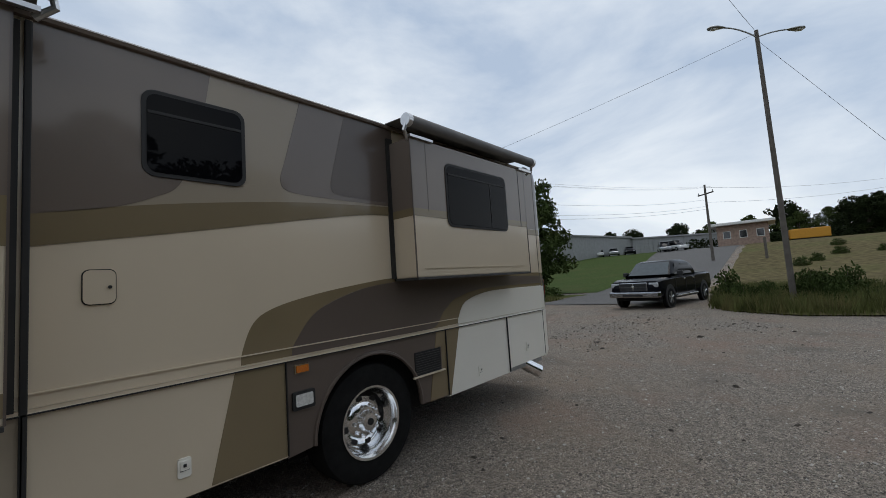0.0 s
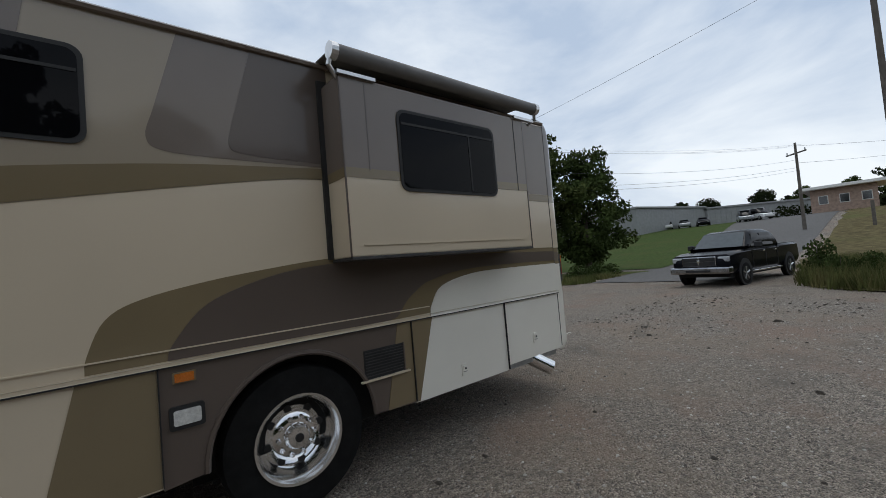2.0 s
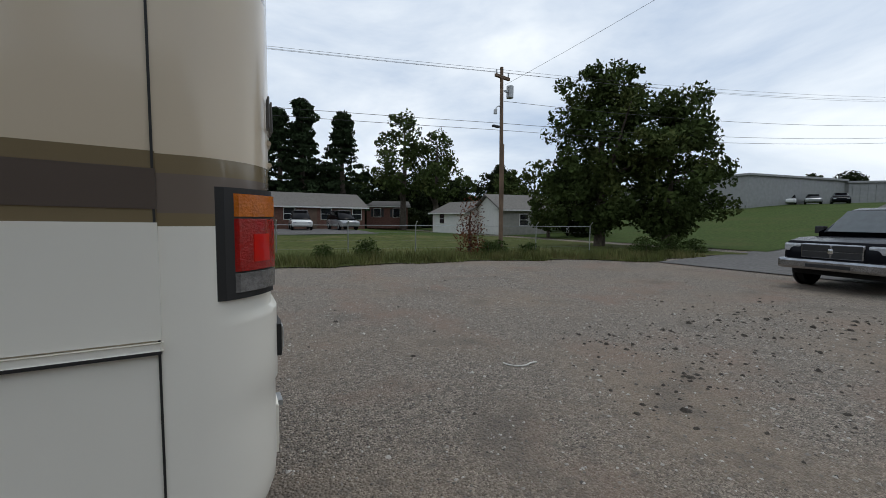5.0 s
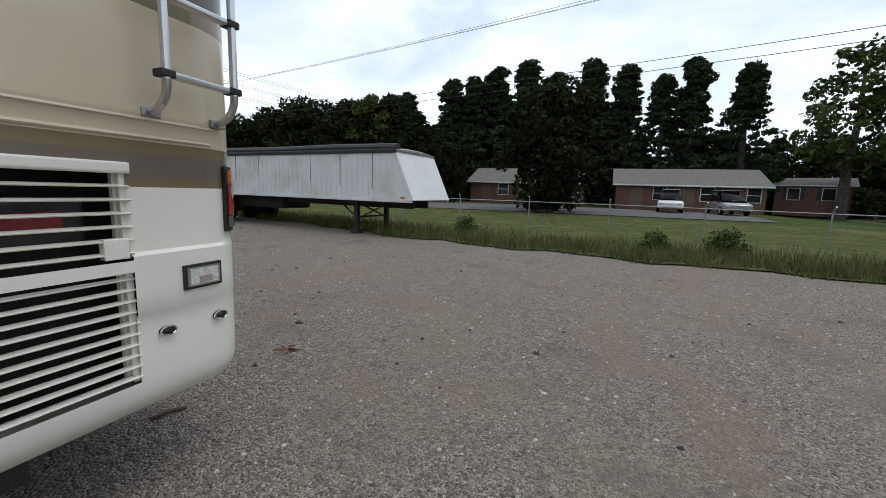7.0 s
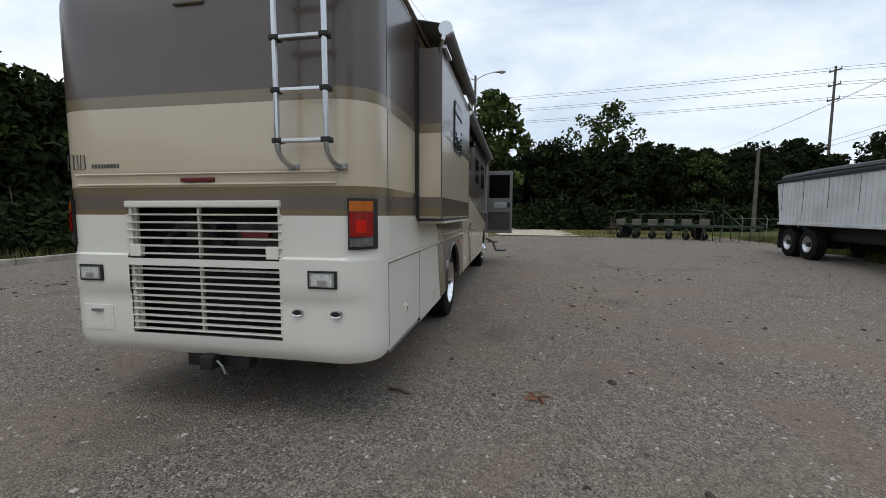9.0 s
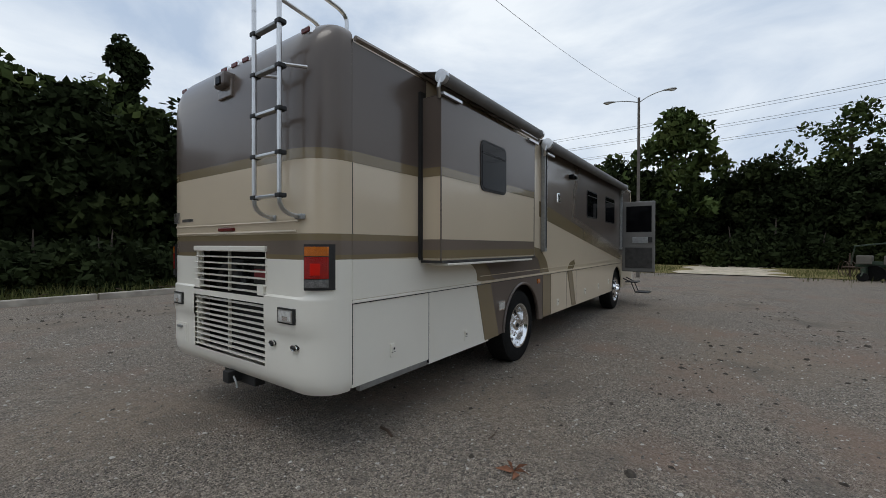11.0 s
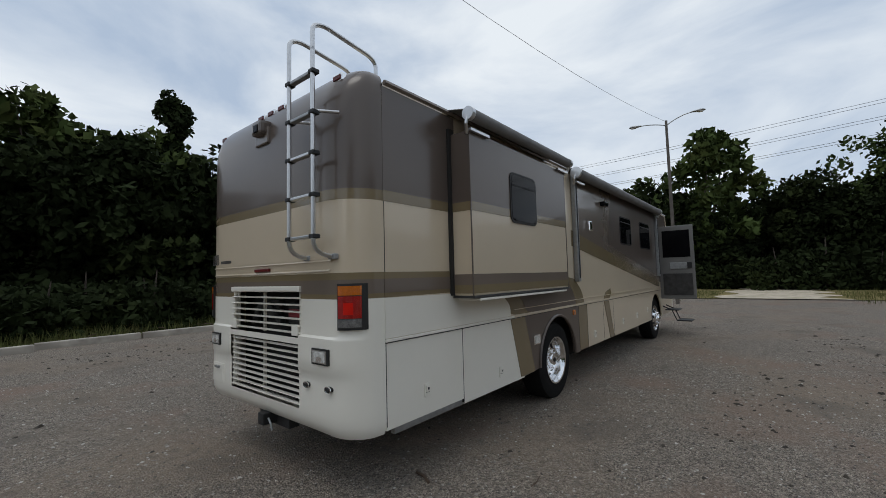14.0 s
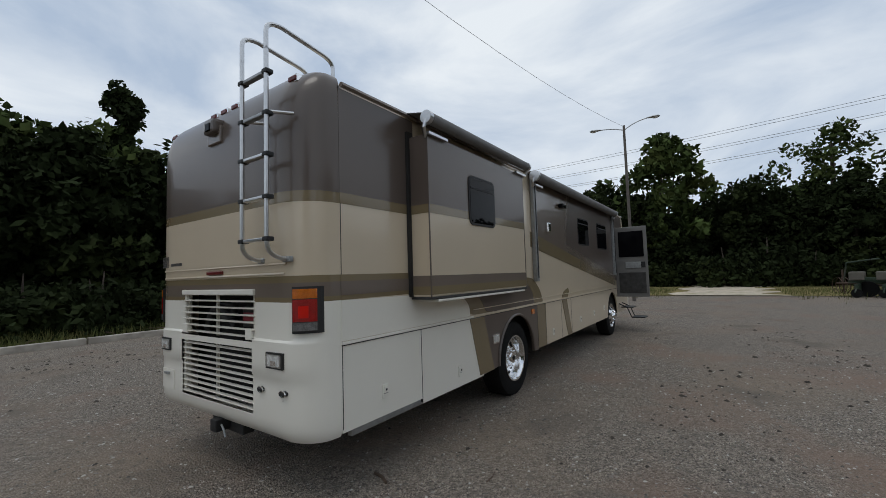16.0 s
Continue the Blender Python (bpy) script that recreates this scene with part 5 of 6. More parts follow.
def pickup(x, y, z, rz):
    t = thing("pickup_truck", x, y, z, "black four-door pickup truck with a chrome grille, parked on gravel", "pickup truck", rz=rz)
    hull = [ring(0.02, 0.80, 0.5, 0.95, 0.08), ring(0.12, 0.95, 0.45, 1.10, 0.1), ring(0.5, 0.99, 0.45, 1.17), ring(1.4, 1.0, 0.45, 1.20), ring(1.5, 1.0, 0.45, 1.21), ring(3.4, 1.0, 0.45, 1.22), ring(3.9, 1.0, 0.45, 1.22), ring(3.95, 1.0, 0.5, 1.25), ring(5.6, 1.0, 0.5, 1.27), ring(5.75, 0.97, 0.55, 1.25)]
    part("body", loft(hull), CARBLACK, t, smooth=True)
    cab = [ring(1.35, 0.93, 1.15, 1.24, 0.05), ring(2.05, 0.90, 1.15, 1.83, 0.12, 0.12), ring(2.4, 0.90, 1.15, 1.90, 0.12, 0.14), ring(3.4, 0.90, 1.15, 1.89, 0.12, 0.14), ring(3.85, 0.92, 1.15, 1.78, 0.1, 0.12), ring(3.95, 0.93, 1.15, 1.24, 0.05)]
    part("cab", loft(cab), CARBLACK, t, smooth=True)
    b = bmesh.new()
    q = [b.verts.new(p) for p in ((1.44, -0.80, 1.28), (1.44, 0.80, 1.28), (2.0, 0.68, 1.79), (2.0, -0.68, 1.79))]
    b.faces.new(q)
    r = bmesh.ops.extrude_face_region(b, geom=b.faces[:])
    bmesh.ops.translate(b, vec=(-0.035, 0, 0.03), verts=[v for v in r["geom"] if isinstance(v, bmesh.types.BMVert)])
    part("windscreen", b, SCREEN, t, "dark windscreen")
    for s in (-1, 1):
        for x0, x1, xt in ((1.75, 2.62, 2.12), (2.72, 3.6, 2.74)):
            b = bmesh.new()
            q = [b.verts.new(p) for p in ((x0, s * 0.915, 1.29), (x1, s * 0.915, 1.29), (x1 - 0.03, s * 0.80, 1.74), (xt, s * 0.80, 1.74))]
            b.faces.new(q)
            r = bmesh.ops.extrude_face_region(b, geom=b.faces[:])
            bmesh.ops.translate(b, vec=(0, s * 0.012, 0.004), verts=[v for v in r["geom"] if isinstance(v, bmesh.types.BMVert)])
            part("side_window", b, DGLASS, t)
        for xd in (1.62, 2.67, 3.66):
            part("door_seam", box(xd, xd + 0.012, s * 1.0 - 0.006, s * 1.0 + 0.006, 0.55, 1.2), SEAM, t)
        for xd in (2.45, 3.45):
            part("door_handle", box(xd, xd + 0.16, s * 0.995 - 0.02, s * 0.995 + 0.02, 1.06, 1.10, 0.008), CHROME, t)
        part("mirror", box(1.72, 1.9, s * 1.12 - 0.1, s * 1.12 + 0.1, 1.25, 1.44, 0.03), DARKTRIM, t)
        hl = part("headlamp", box(0.03, 0.28, s * 0.76 - 0.17, s * 0.76 + 0.17, 0.86, 1.04, 0.04), HEADGLASS, t, "clear headlamp")
        part("running_board", box(1.5, 3.9, s * 0.98 - 0.06, s * 0.98 + 0.06, 0.40, 0.46, 0.02), CHROME, t)
        part("fog_lamp", box(-0.05, 0.1, s * 0.72 - 0.07, s * 0.72 + 0.07, 0.52, 0.61, 0.02), HEADGLASS, t)
        for xw in (1.0, 4.72):
            part("wheel_arch", lathe([(-0.02, 0.47), (0.02, 0.47)], centre=(xw, s * 0.99, 0.44), sides=24), DARKTRIM, t)
            car_wheel(t, xw, s * 1.015, 0.40, s)
    g = part("grille", box(-0.02, 0.12, -0.56, 0.56, 0.72, 1.05, 0.04), DULLCHROME, t, "chrome cross-bar grille")
    for ya in (-0.5, 0.05):
        for za in (0.76, 0.905):
            part("grille_opening", box(-0.03, 0.05, ya - 0.03, ya + 0.48, za - 0.02, za + 0.12, 0.01), DARKTRIM, g)
    part("grille_badge", box(-0.04, 0.0, -0.05, 0.05, 0.84, 0.94, 0.02), CHROME, g)
    part("bumper", box(-0.12, 0.25, -0.97, 0.97, 0.46, 0.70, 0.06), DULLCHROME, t, "dull chrome front bumper")
    part("air_intake", box(-0.128, 0.0, -0.4, 0.4, 0.52, 0.60, 0.01), DARKTRIM, t)
    part("undertray", box(0.3, 5.6, -0.85, 0.85, 0.32, 0.5), UNDER, t)
    part("bed_well", box(4.1, 5.6, -0.85, 0.85, 1.255, 1.285), DARKTRIM, t)
    return t


pickup(11.57, 1.06, 0.0, -8.8)


def parked_car(x, y, z, rz, paint, label, van=False):
    t = thing("parked_car", x, y, z, label, "car", "parked cars", rz=rz)
    top = 1.75 if van else 1.42
    hull = [ring(0.0, 0.72, 0.4, 0.72, 0.06), ring(0.12, 0.85, 0.3, 0.82), ring(1.0, 0.88, 0.3, 0.92), ring(2.2, 0.88, 0.3, 0.95), ring(3.9, 0.87, 0.3, 0.98), ring(4.4, 0.82, 0.35, 0.95), ring(4.5, 0.7, 0.4, 0.85)]
    part("body", loft(hull), paint, t, smooth=True)
    cab = [ring(0.95, 0.78, 0.85, 0.93, 0.04), ring(1.7, 0.76, 0.85, top - 0.03, 0.1, 0.14), ring(2.3, 0.76, 0.85, top, 0.1, 0.15), ring(3.3 if not van else 4.0, 0.76, 0.85, top - 0.04, 0.1, 0.15), ring(4.0 if not van else 4.4, 0.78, 0.85, 0.97, 0.04)]
    part("cab", loft(cab), DGLASS, t, smooth=True)
    part("roof", box(1.65, 3.35 if not van else 4.05, -0.6, 0.6, top - 0.03, top + 0.015, 0.02), paint, t)
    for s in (-1, 1):
        part("headlamp", box(-0.01, 0.15, s * 0.6 - 0.14, s * 0.6 + 0.14, 0.6, 0.72, 0.03), HEADGLASS, t)
        part("tail_lamp", box(4.38, 4.5, s * 0.62 - 0.12, s * 0.62 + 0.12, 0.62, 0.78, 0.03), REDLENS, t)
        for xw in (0.85, 3.6):
            car_wheel(t, xw, s * 0.89, 0.31, s)
    return t


parked_car(6.1, 33.4, rise(6.1, 34) + 0.07, 85, CARWHITE, "white minivan parked before the brick building", True)
parked_car(10.2, 33.0, rise(10.2, 34) + 0.07, 95, CARGREY, "silver car parked before the brick building", True)
for k, (paint, van) in enumerate(((CARBLACK, True), (CARWHITE, True), (CARGREY, False), (CARBLACK, False), (CARWHITE, False), (CARGREY, True))):
    xx, yy = east(58 + 0.3 * k, 44.6 - 2.9 * k)
    if k != 4:
        parked_car(xx, yy, rise(xx, yy) + 0.05, 20, paint, "car parked on the bank by the warehouse", van)
px, py = east(62, 28.5)
parked_car(px, py, rise(px, py) + 0.05, 50, CARWHITE, "white pickup parked by the warehouse", True)
parked_car(28, 23.5, rise(28, 23.5) + 0.05, 40, CARWHITE, "white car parked beside the pale house", False)

# ---- tipping trailer ----
PANEL = material("chalky_white_trailer_paint", (0.66, 0.66, 0.65), 0.5, var=0.06, scale=2, dirt=(0.40, 0.36, 0.31), dirt_amt=0.5, dscale=0.9)
TARP = material("black_tarpaulin", (0.022, 0.023, 0.024), 0.55, var=0.3, scale=4, bump=0.5, bscale=5)
GTARP = material("grey_tarpaulin", (0.22, 0.21, 0.2), 0.6, var=0.15, scale=4, bump=0.4, bscale=6)
RUSTY = material("rust_streak", (0.07, 0.045, 0.032), 0.85, var=0.4, scale=9)
tr = thing("dump_trailer", -3.8, 11.9, 0, "long white streaked dump trailer with a black rolled tarpaulin", "trailer", rz=174.0)
LEN, W2 = 11.2, 1.2
b = bmesh.new()
lowz, topz = 1.15, 2.72
# x runs backwards from the nose; the nose leans forward below
sec = [(-0.25, 1.2), (0.45, topz), (LEN, topz), (LEN - 0.35, 1.22)]
va = [b.verts.new((x, -W2, z)) for x, z in sec]
vb = [b.verts.new((x, W2, z)) for x, z in sec]
for i in range(4):
    b.faces.new((va[i], va[(i + 1) % 4], vb[(i + 1) % 4], vb[i]))
b.faces.new(va), b.faces.new(vb)
tub = part("tub", b, PANEL, tr, "white panelled tub")
for s in (-1, 1):
    for k in range(46):
        xx = 0.55 + k * (LEN - 0.9) / 45
        part("side_rib", box(xx - 0.014, xx + 0.014, min(s * W2, s * (W2 + 0.012)), max(s * W2, s * (W2 + 0.012)), 1.24, topz - 0.05), PANEL, tub)
    part("top_rail", box(0.4, LEN, min(s * (W2 - 0.03), s * (W2 + 0.05)), max(s * (W2 - 0.03), s * (W2 + 0.05)), topz - 0.08, topz + 0.03, 0.015), DARKTRIM, tr)
    part("bottom_rail", box(-0.2, LEN - 0.3, min(s * (W2 - 0.05), s * (W2 + 0.04)), max(s * (W2 - 0.05), s * (W2 + 0.04)), 1.12, 1.22, 0.01), PANEL, tr)
    for k in range(8):
        xx = 1.3 + 1.35 * k
        part("streak", box(xx, xx + 0.03, min(s * (W2 + 0.001), s * (W2 + 0.003)), max(s * (W2 + 0.001), s * (W2 + 0.003)), 1.5 + 0.1 * (k % 3), topz - 0.1), RUSTY, tr)
    part("marker_lamp", box(0.05, 0.2, min(s * W2, s * (W2 + 0.03)), max(s * W2, s * (W2 + 0.03)), 1.24, 1.29), AMBERLENS, tr)
part("tarpaulin", tube([(0.5, 0.95, topz + 0.1), (3, 0.95, topz + 0.13), (6, 0.95, topz + 0.1), (9, 0.96, topz + 0.13), (LEN, 0.95, topz + 0.1)], 0.13, sides=9), TARP, tr, "black rolled tarpaulin along the top")
part("tarpaulin_sheet", box(0.5, LEN, -1.15, 1.15, topz - 0.02, topz + 0.06, 0.03), TARP, tr)
b = bmesh.new()
loft([[(0.38 + 0.12 * k, 1.18 * math.cos(a), topz - 0.02 + (0.05 + 0.1 * math.sin(math.pi * (k + 0.5) / 6)) * math.sin(a)) for a in (math.pi * j / 8 for j in range(9))] for k in range(6)], bm=b)
part("nose_cover", b, GTARP, tr, "grey tarpaulin cover at the nose")
for s in (-0.45, 0.45):
    part("chassis_beam", box(0.2, LEN - 0.4, s - 0.06, s + 0.06, 0.9, 1.14), BLACK, tr)
for s in (-1, 1):
    lg = part("landing_leg", box(2.15, 2.3, s * 0.85 - 0.08, s * 0.85 + 0.08, 0.08, 1.14, 0.01), BLACK, tr)
    part("leg_foot", box(2.05, 2.4, s * 0.85 - 0.14, s * 0.85 + 0.14, 0.0, 0.09, 0.02), BLACK, lg)
    part("leg_brace", tube([(2.22, s * 0.8, 0.5), (3.3, s * 0.45, 1.0)], 0.03, sides=6), BLACK, tr)
part("leg_crossbar", tube([(2.22, -0.85, 0.55), (2.22, 0.85, 0.55)], 0.035, sides=6), BLACK, tr)
part("cross_brace", tube([(2.22, -0.8, 0.95), (2.22, 0.8, 0.5)], 0.025, sides=6), BLACK, tr)
part("belly", box(6.0, 9.0, -0.7, 0.7, 0.65, 1.12, 0.1), BLACK, tr, "black tank under the trailer")
for xw in (LEN - 2.2, LEN - 1.0):
    for s in (-1, 1):
        w = lambda d: -s * d
        t = part("wheel", lathe([(w(0), 0.27), (w(-0.01), 0.36), (w(0.03), 0.5), (w(0.3), 0.5), (w(0.32), 0.3)], (False, True), centre=(xw, s * 1.2, 0.5), sides=30), TYRE, tr, smooth=True)
        part("rim", lathe([(w(0.0), 0.28), (w(0.0), 0.25), (w(0.1), 0.2), (w(0.1), 0.001)], (False, True), centre=(xw, s * 1.2, 0.5), sides=26), ALU, t, smooth=True)
        part("hub", lathe([(w(0.1), 0.09), (w(0.0), 0.07), (w(0.0), 0.001)], (False, False), centre=(xw, s * 1.2, 0.5), sides=14), DARKTRIM, t)
part("mud_flap", box(LEN - 0.35, LEN - 0.33, -1.2, 1.2, 0.25, 1.0), SEAM, tr)

# ---- farm implements ----
FARM = material("faded_green_farm_paint", (0.018, 0.035, 0.018), 0.6, var=0.3, scale=5, dirt=(0.08, 0.06, 0.045), dirt_amt=0.6, dscale=2)
BIN = material("pale_plastic_hopper", (0.11, 0.10, 0.08), 0.7, var=0.2, scale=4)
pl = thing("row_planter", -24.3, 10.9, 0, "green row planter with pale seed boxes, parked at the lot's edge", "planter", rz=70)
part("tool_bar", box(-2.6, 2.6, -0.08, 0.08, 0.62, 0.78, 0.01), FARM, pl)
part("rear_bar", box(-2.4, 2.4, -0.7, -0.58, 0.8, 0.92, 0.01), FARM, pl)
part("draw_bar", tube([(0, 0.05, 0.7), (0, 1.6, 0.6), (0, 3.0, 0.45)], 0.06, sides=6), FARM, pl)
for k in range(6):
    x = -2.2 + 0.88 * k
    u = part("row_unit", box(x - 0.08, x + 0.08, -0.9, 0.1, 0.3, 0.62, 0.02), FARM, pl)
    part("seed_box", box(x - 0.26, x + 0.26, -0.75, -0.25, 0.78, 1.18, 0.05), BIN, u, "pale seed box")
    for yy in (-0.95, 0.12):
        part("gauge_wheel", lathe([(-0.05, 0.2), (0.05, 0.2)], centre=(x, yy, 0.2), sides=14), TYRE, u)
    part("press_arm", tube([(x, -0.7, 0.5), (x, -1.3, 0.25)], 0.03, sides=5), FARM, u)
for s in (-2.75, 2.75):
    part("marker_arm", tube([(s, 0, 0.75), (s * 0.95, 0, 1.6), (s * 0.55, 0, 1.75)], 0.04, sides=6), FARM, pl)
    part("transport_wheel", lathe([(-0.1, 0.36), (0.1, 0.36)], centre=(s * 0.7, -0.2, 0.36), sides=18), TYRE, pl)
cu = thing("cultivator", -22.3, 13.4, 0, "rusty green cultivator parked behind the trailer", "cultivator", rz=60)
part("frame", box(-1.8, 1.8, -0.06, 0.06, 0.75, 0.87, 0.01), FARM, cu)
part("frame", box(-1.8, 1.8, -0.9, -0.78, 0.75, 0.87, 0.01), FARM, cu)
for k in range(9):
    x = -1.7 + 0.42 * k
    part("tine", tube(arc((x, 0 if k % 2 else -0.84, 0.8), (x, -0.5, 0.6), (x, 0.1 if k % 2 else -0.8, 0.02)), 0.025, sides=5), RUSTY, cu)
part("mast", tube([(0, 0, 0.8), (0, -0.2, 1.7)], 0.05, sides=6), FARM, cu)
part("brace", tube([(0, -0.2, 1.7), (0.9, -0.84, 0.85)], 0.03, sides=6), FARM, cu)
hk = thing("hay_rake", -27.0, 8.4, 0, "small dark rusty hay rake standing in the grass", "rake", rz=20)
part("beam", tube([(-0.1, 0, 0.55), (1.6, 0.1, 0.6), (2.9, 0.2, 0.5)], 0.05, sides=6), RUSTY, hk)
for k in range(4):
    part("rake_wheel", lathe([(-0.02, 0.42), (0.02, 0.42)], caps=(False, False), centre=(-0.05, 0.15 * k, 0.44), sides=18), RUSTY, hk)
part("lever", tube([(0, 0.2, 0.5), (0.05, 0.2, 1.25)], 0.04, sides=6), RUSTY, hk)
part("leg", tube([(2.85, 0.2, 0.5), (2.9, 0.2, 0.0)], 0.04, sides=6), RUSTY, hk)
part("leg", tube([(0.3, 0.05, 0.56), (0.3, 0.05, 0.0)], 0.04, sides=6), RUSTY, hk)
fr = thing("field_roller", -29, 13, 0, "rusty steel farm frame stacked at the lot's edge", "farm frame", rz=80)
for k in range(4):
    part("rail", box(-2.2, 2.2, -0.8 + 0.5 * k, -0.72 + 0.5 * k, 0.7, 0.8), FARM, fr)
for x in (-2, 0, 2):
    part("upright", box(x - 0.06, x + 0.06, -0.9, 0.9, 0.0, 0.72), FARM, fr)
part("crossbar", box(-2.3, 2.3, -0.06, 0.06, 1.45, 1.55), FARM, fr)
for x in (-1.9, 1.9):
    part("post", box(x - 0.05, x + 0.05, -0.05, 0.05, 0.7, 1.5), FARM, fr)

# ---- houses ----
BRICK = material("red_brown_brick", (0.135, 0.066, 0.049), 0.9, var=0.3, scale=9, bump=0.4, bscale=30)
ROOF = material("grey_shingle", (0.145, 0.135, 0.12), 0.9, var=0.22, scale=6, bump=0.4, bscale=12)
SIDING = material("white_siding", (0.66, 0.65, 0.61), 0.6, var=0.05, scale=3)
BLOCKWALL = material("tan_panel_wall", (0.27, 0.26, 0.23), 0.8, var=0.12, scale=3)
METAL = material("grey_metal_cladding", (0.27, 0.275, 0.27), 0.6, 0.2, var=0.1, scale=2)
GLASS = material("dark_house_window", (0.02, 0.022, 0.025), 0.08, coat=1.0)
DOORM = material("dull_brown_door", (0.13, 0.085, 0.06), 0.7)
TRIMW = material("white_trim", (0.68, 0.67, 0.64), 0.6)


def house(name, x, y, z, rz, length, depth, eave, ridge, wall, openings, label, overhang=0.4, gable=None, roofmat=None):
    """Front wall along x at y = 0, body behind it; openings: (x, z, width, height, kind)."""
    h = thing(name, x, y, z, label, "house", "houses round the lot", rz=rz)
    part("wall", box(0, length, 0, depth, -0.6, eave), gable or wall, h)
    part("front_wall", box(0, length, -0.06, 0, -0.6, eave), wall, h)
    b = bmesh.new()
    o = overhang
    pr = [(-o, eave - 0.05), (depth / 2, ridge), (depth + o, eave - 0.05), (depth + o, eave - 0.2), (depth / 2, ridge - 0.15), (-o, eave - 0.2)]
    ends = [[b.verts.new((xx, yy, zz)) for yy, zz in pr] for xx in (-o, length + o)]
    for i in range(6):
        b.faces.new((ends[0][i], ends[0][(i + 1) % 6], ends[1][(i + 1) % 6], ends[1][i]))
    for e in ends:
        b.faces.new((e[0], e[1], e[4], e[5])), b.faces.new((e[1], e[2], e[3], e[4]))
    part("roof", b, roofmat or ROOF, h)
    for xx in (0.02, length - 0.02):
        b = bmesh.new()
        q = [[b.verts.new((xx + d, yy, zz)) for yy, zz in ((0, eave - 0.1), (depth, eave - 0.1), (depth / 2, ridge - 0.16))] for d in (-0.02, 0.02)]
        b.faces.new(q[0]), b.faces.new(q[1])
        for i in range(3):
            b.faces.new((q[0][i], q[0][(i + 1) % 3], q[1][(i + 1) % 3], q[1][i]))
        part("gable", b, gable or wall, h)
    part("gutter", box(-o, length + o, -o - 0.06, -o + 0.04, eave - 0.18, eave - 0.06), TRIMW, h)
    for ox, oz, ow, oh, kd in openings:
        w = part("door" if kd == "door" else "window", box(ox - 0.06, ox + ow + 0.06, -0.10, -0.05, oz - 0.06, oz + oh + 0.06, 0.01), TRIMW if kd != "door" else DOORM, h)
        part("panel" if kd == "door" else "pane", box(ox, ox + ow, -0.115, -0.09, oz, oz + oh), DOORM if kd == "door" else GLASS, w)
        if kd == "win":
            part("sash_bar", box(ox, ox + ow, -0.125, -0.11, oz + oh / 2 - 0.02, oz + oh / 2 + 0.02), TRIMW, w)
        if kd == "shut":
            for xs in (ox - 0.4, ox + ow + 0.1):
                part("shutter", box(xs, xs + 0.3, -0.1, -0.05, oz, oz + oh), DARKTRIM, w)
    return h


zb = rise(2, 38)
APARTMENT = [(1.2, 0, 0.9, 2.0, "door"), (3.0, 1.0, 1.0, 1.1, "win"), (5.2, 0.0, 0.9, 2.0, "door"), (6.6, 1.0, 1.0, 1.1, "win"), (8.4, 0, 1.0, 2.0, "door"), (9.9, 1.0, 0.9, 1.1, "win")]
house("brick_apartments", 2.5, 40.0, zb, 0, 11.2, 8, 2.35, 3.9, BRICK, APARTMENT, "long low red brick apartments with a grey shingle roof")
house("brick_apartments", -11.8, 41.0, zb, 1, 11.2, 8, 2.35, 3.9, BRICK, APARTMENT, "long low red brick apartments with a grey shingle roof")
house("brick_house", 17.6, 51, 0.8, -20, 5.6, 7, 2.5, 3.3, BRICK, [(1.0, 1.0, 0.9, 1.1, "shut"), (3.6, 1.0, 0.9, 1.1, "shut")], "red brick house with white framed windows and dark shutters")
house("white_house", 21.6, 39.0, 0.2, -75, 5.0, 6, 2.1, 3.4, SIDING, [(1.2, 0.9, 0.7, 1.1, "win")], "small white sided house with a dark gable roof")
house("pale_house", 24.0, 29.2, 0.1, -8, 5.4, 6, 2.5, 4.1, BLOCKWALL, [(2.0, 0.9, 0.9, 1.1, "win")], "pale house with a grey shingle roof behind the tree", gable=SIDING)


def shed(name, x, y, rz, length, depth, high, label, doors=0):
    x, y = east(x, y)
    z = rise(x, y)
    s = thing(name, x, y, z, label, "warehouse", "warehouses on the bank", rz=rz - 15.5)
    part("wall", box(0, length, 0, depth, -2.0, high), METAL, s)
    part("roof", box(-0.3, length + 0.3, -0.3, depth + 0.3, high, high + 0.3, 0.05), METAL, s)
    for k in range(int(length / 0.9)):
        part("cladding_rib", box(0.4 + 0.9 * k, 0.46 + 0.9 * k, -0.05, 0, -0.5, high), METAL, s)
    for k in range(doors):
        part("roller_door", box(1.5 + 4.5 * k, 4.3 + 4.5 * k, -0.08, 0, 0, 2.8, 0.02), TRIMW, s)
    return s


shed("warehouse", 70.7, 43.0, 95, 26, 20, 3.5, "long grey metal warehouse on the bank", 1)
shed("warehouse", 70.9, 42.6, -32, 24, 20, 3.2, "long grey metal warehouse on the bank")
ox, oy = east(66.5, 25.6)
of = thing("stone_office", ox, oy, rise(ox, oy), "low pinkish stone office with an overhanging flat roof", "office", rz=-87.5)
part("wall", box(0, 6.5, 0, 8, -1.5, 3.2), material("pinkish_stone", (0.33, 0.235, 0.185), 0.9, var=0.25, scale=3, bump=0.3), of)
part("roof", box(-1, 7.4, -1.2, 9, 3.2, 3.6, 0.05), TRIMW, of)
for x in (0.8, 2.9, 5.0):
    w = part("window", box(x, x + 1.0, -0.06, 0, 1.1, 2.3), TRIMW, of)
    part("pane", box(x + 0.08, x + 0.92, -0.08, -0.05, 1.18, 2.22), GLASS, w)
YEL = material("yellow_machine_paint", (0.55, 0.26, 0.02), 0.5, var=0.1)
ox, oy = east(70, 17.5)
sk = thing("yellow_skip", ox, oy, rise(ox, oy), "yellow steel skip near the office", "skip", rz=-85.5)
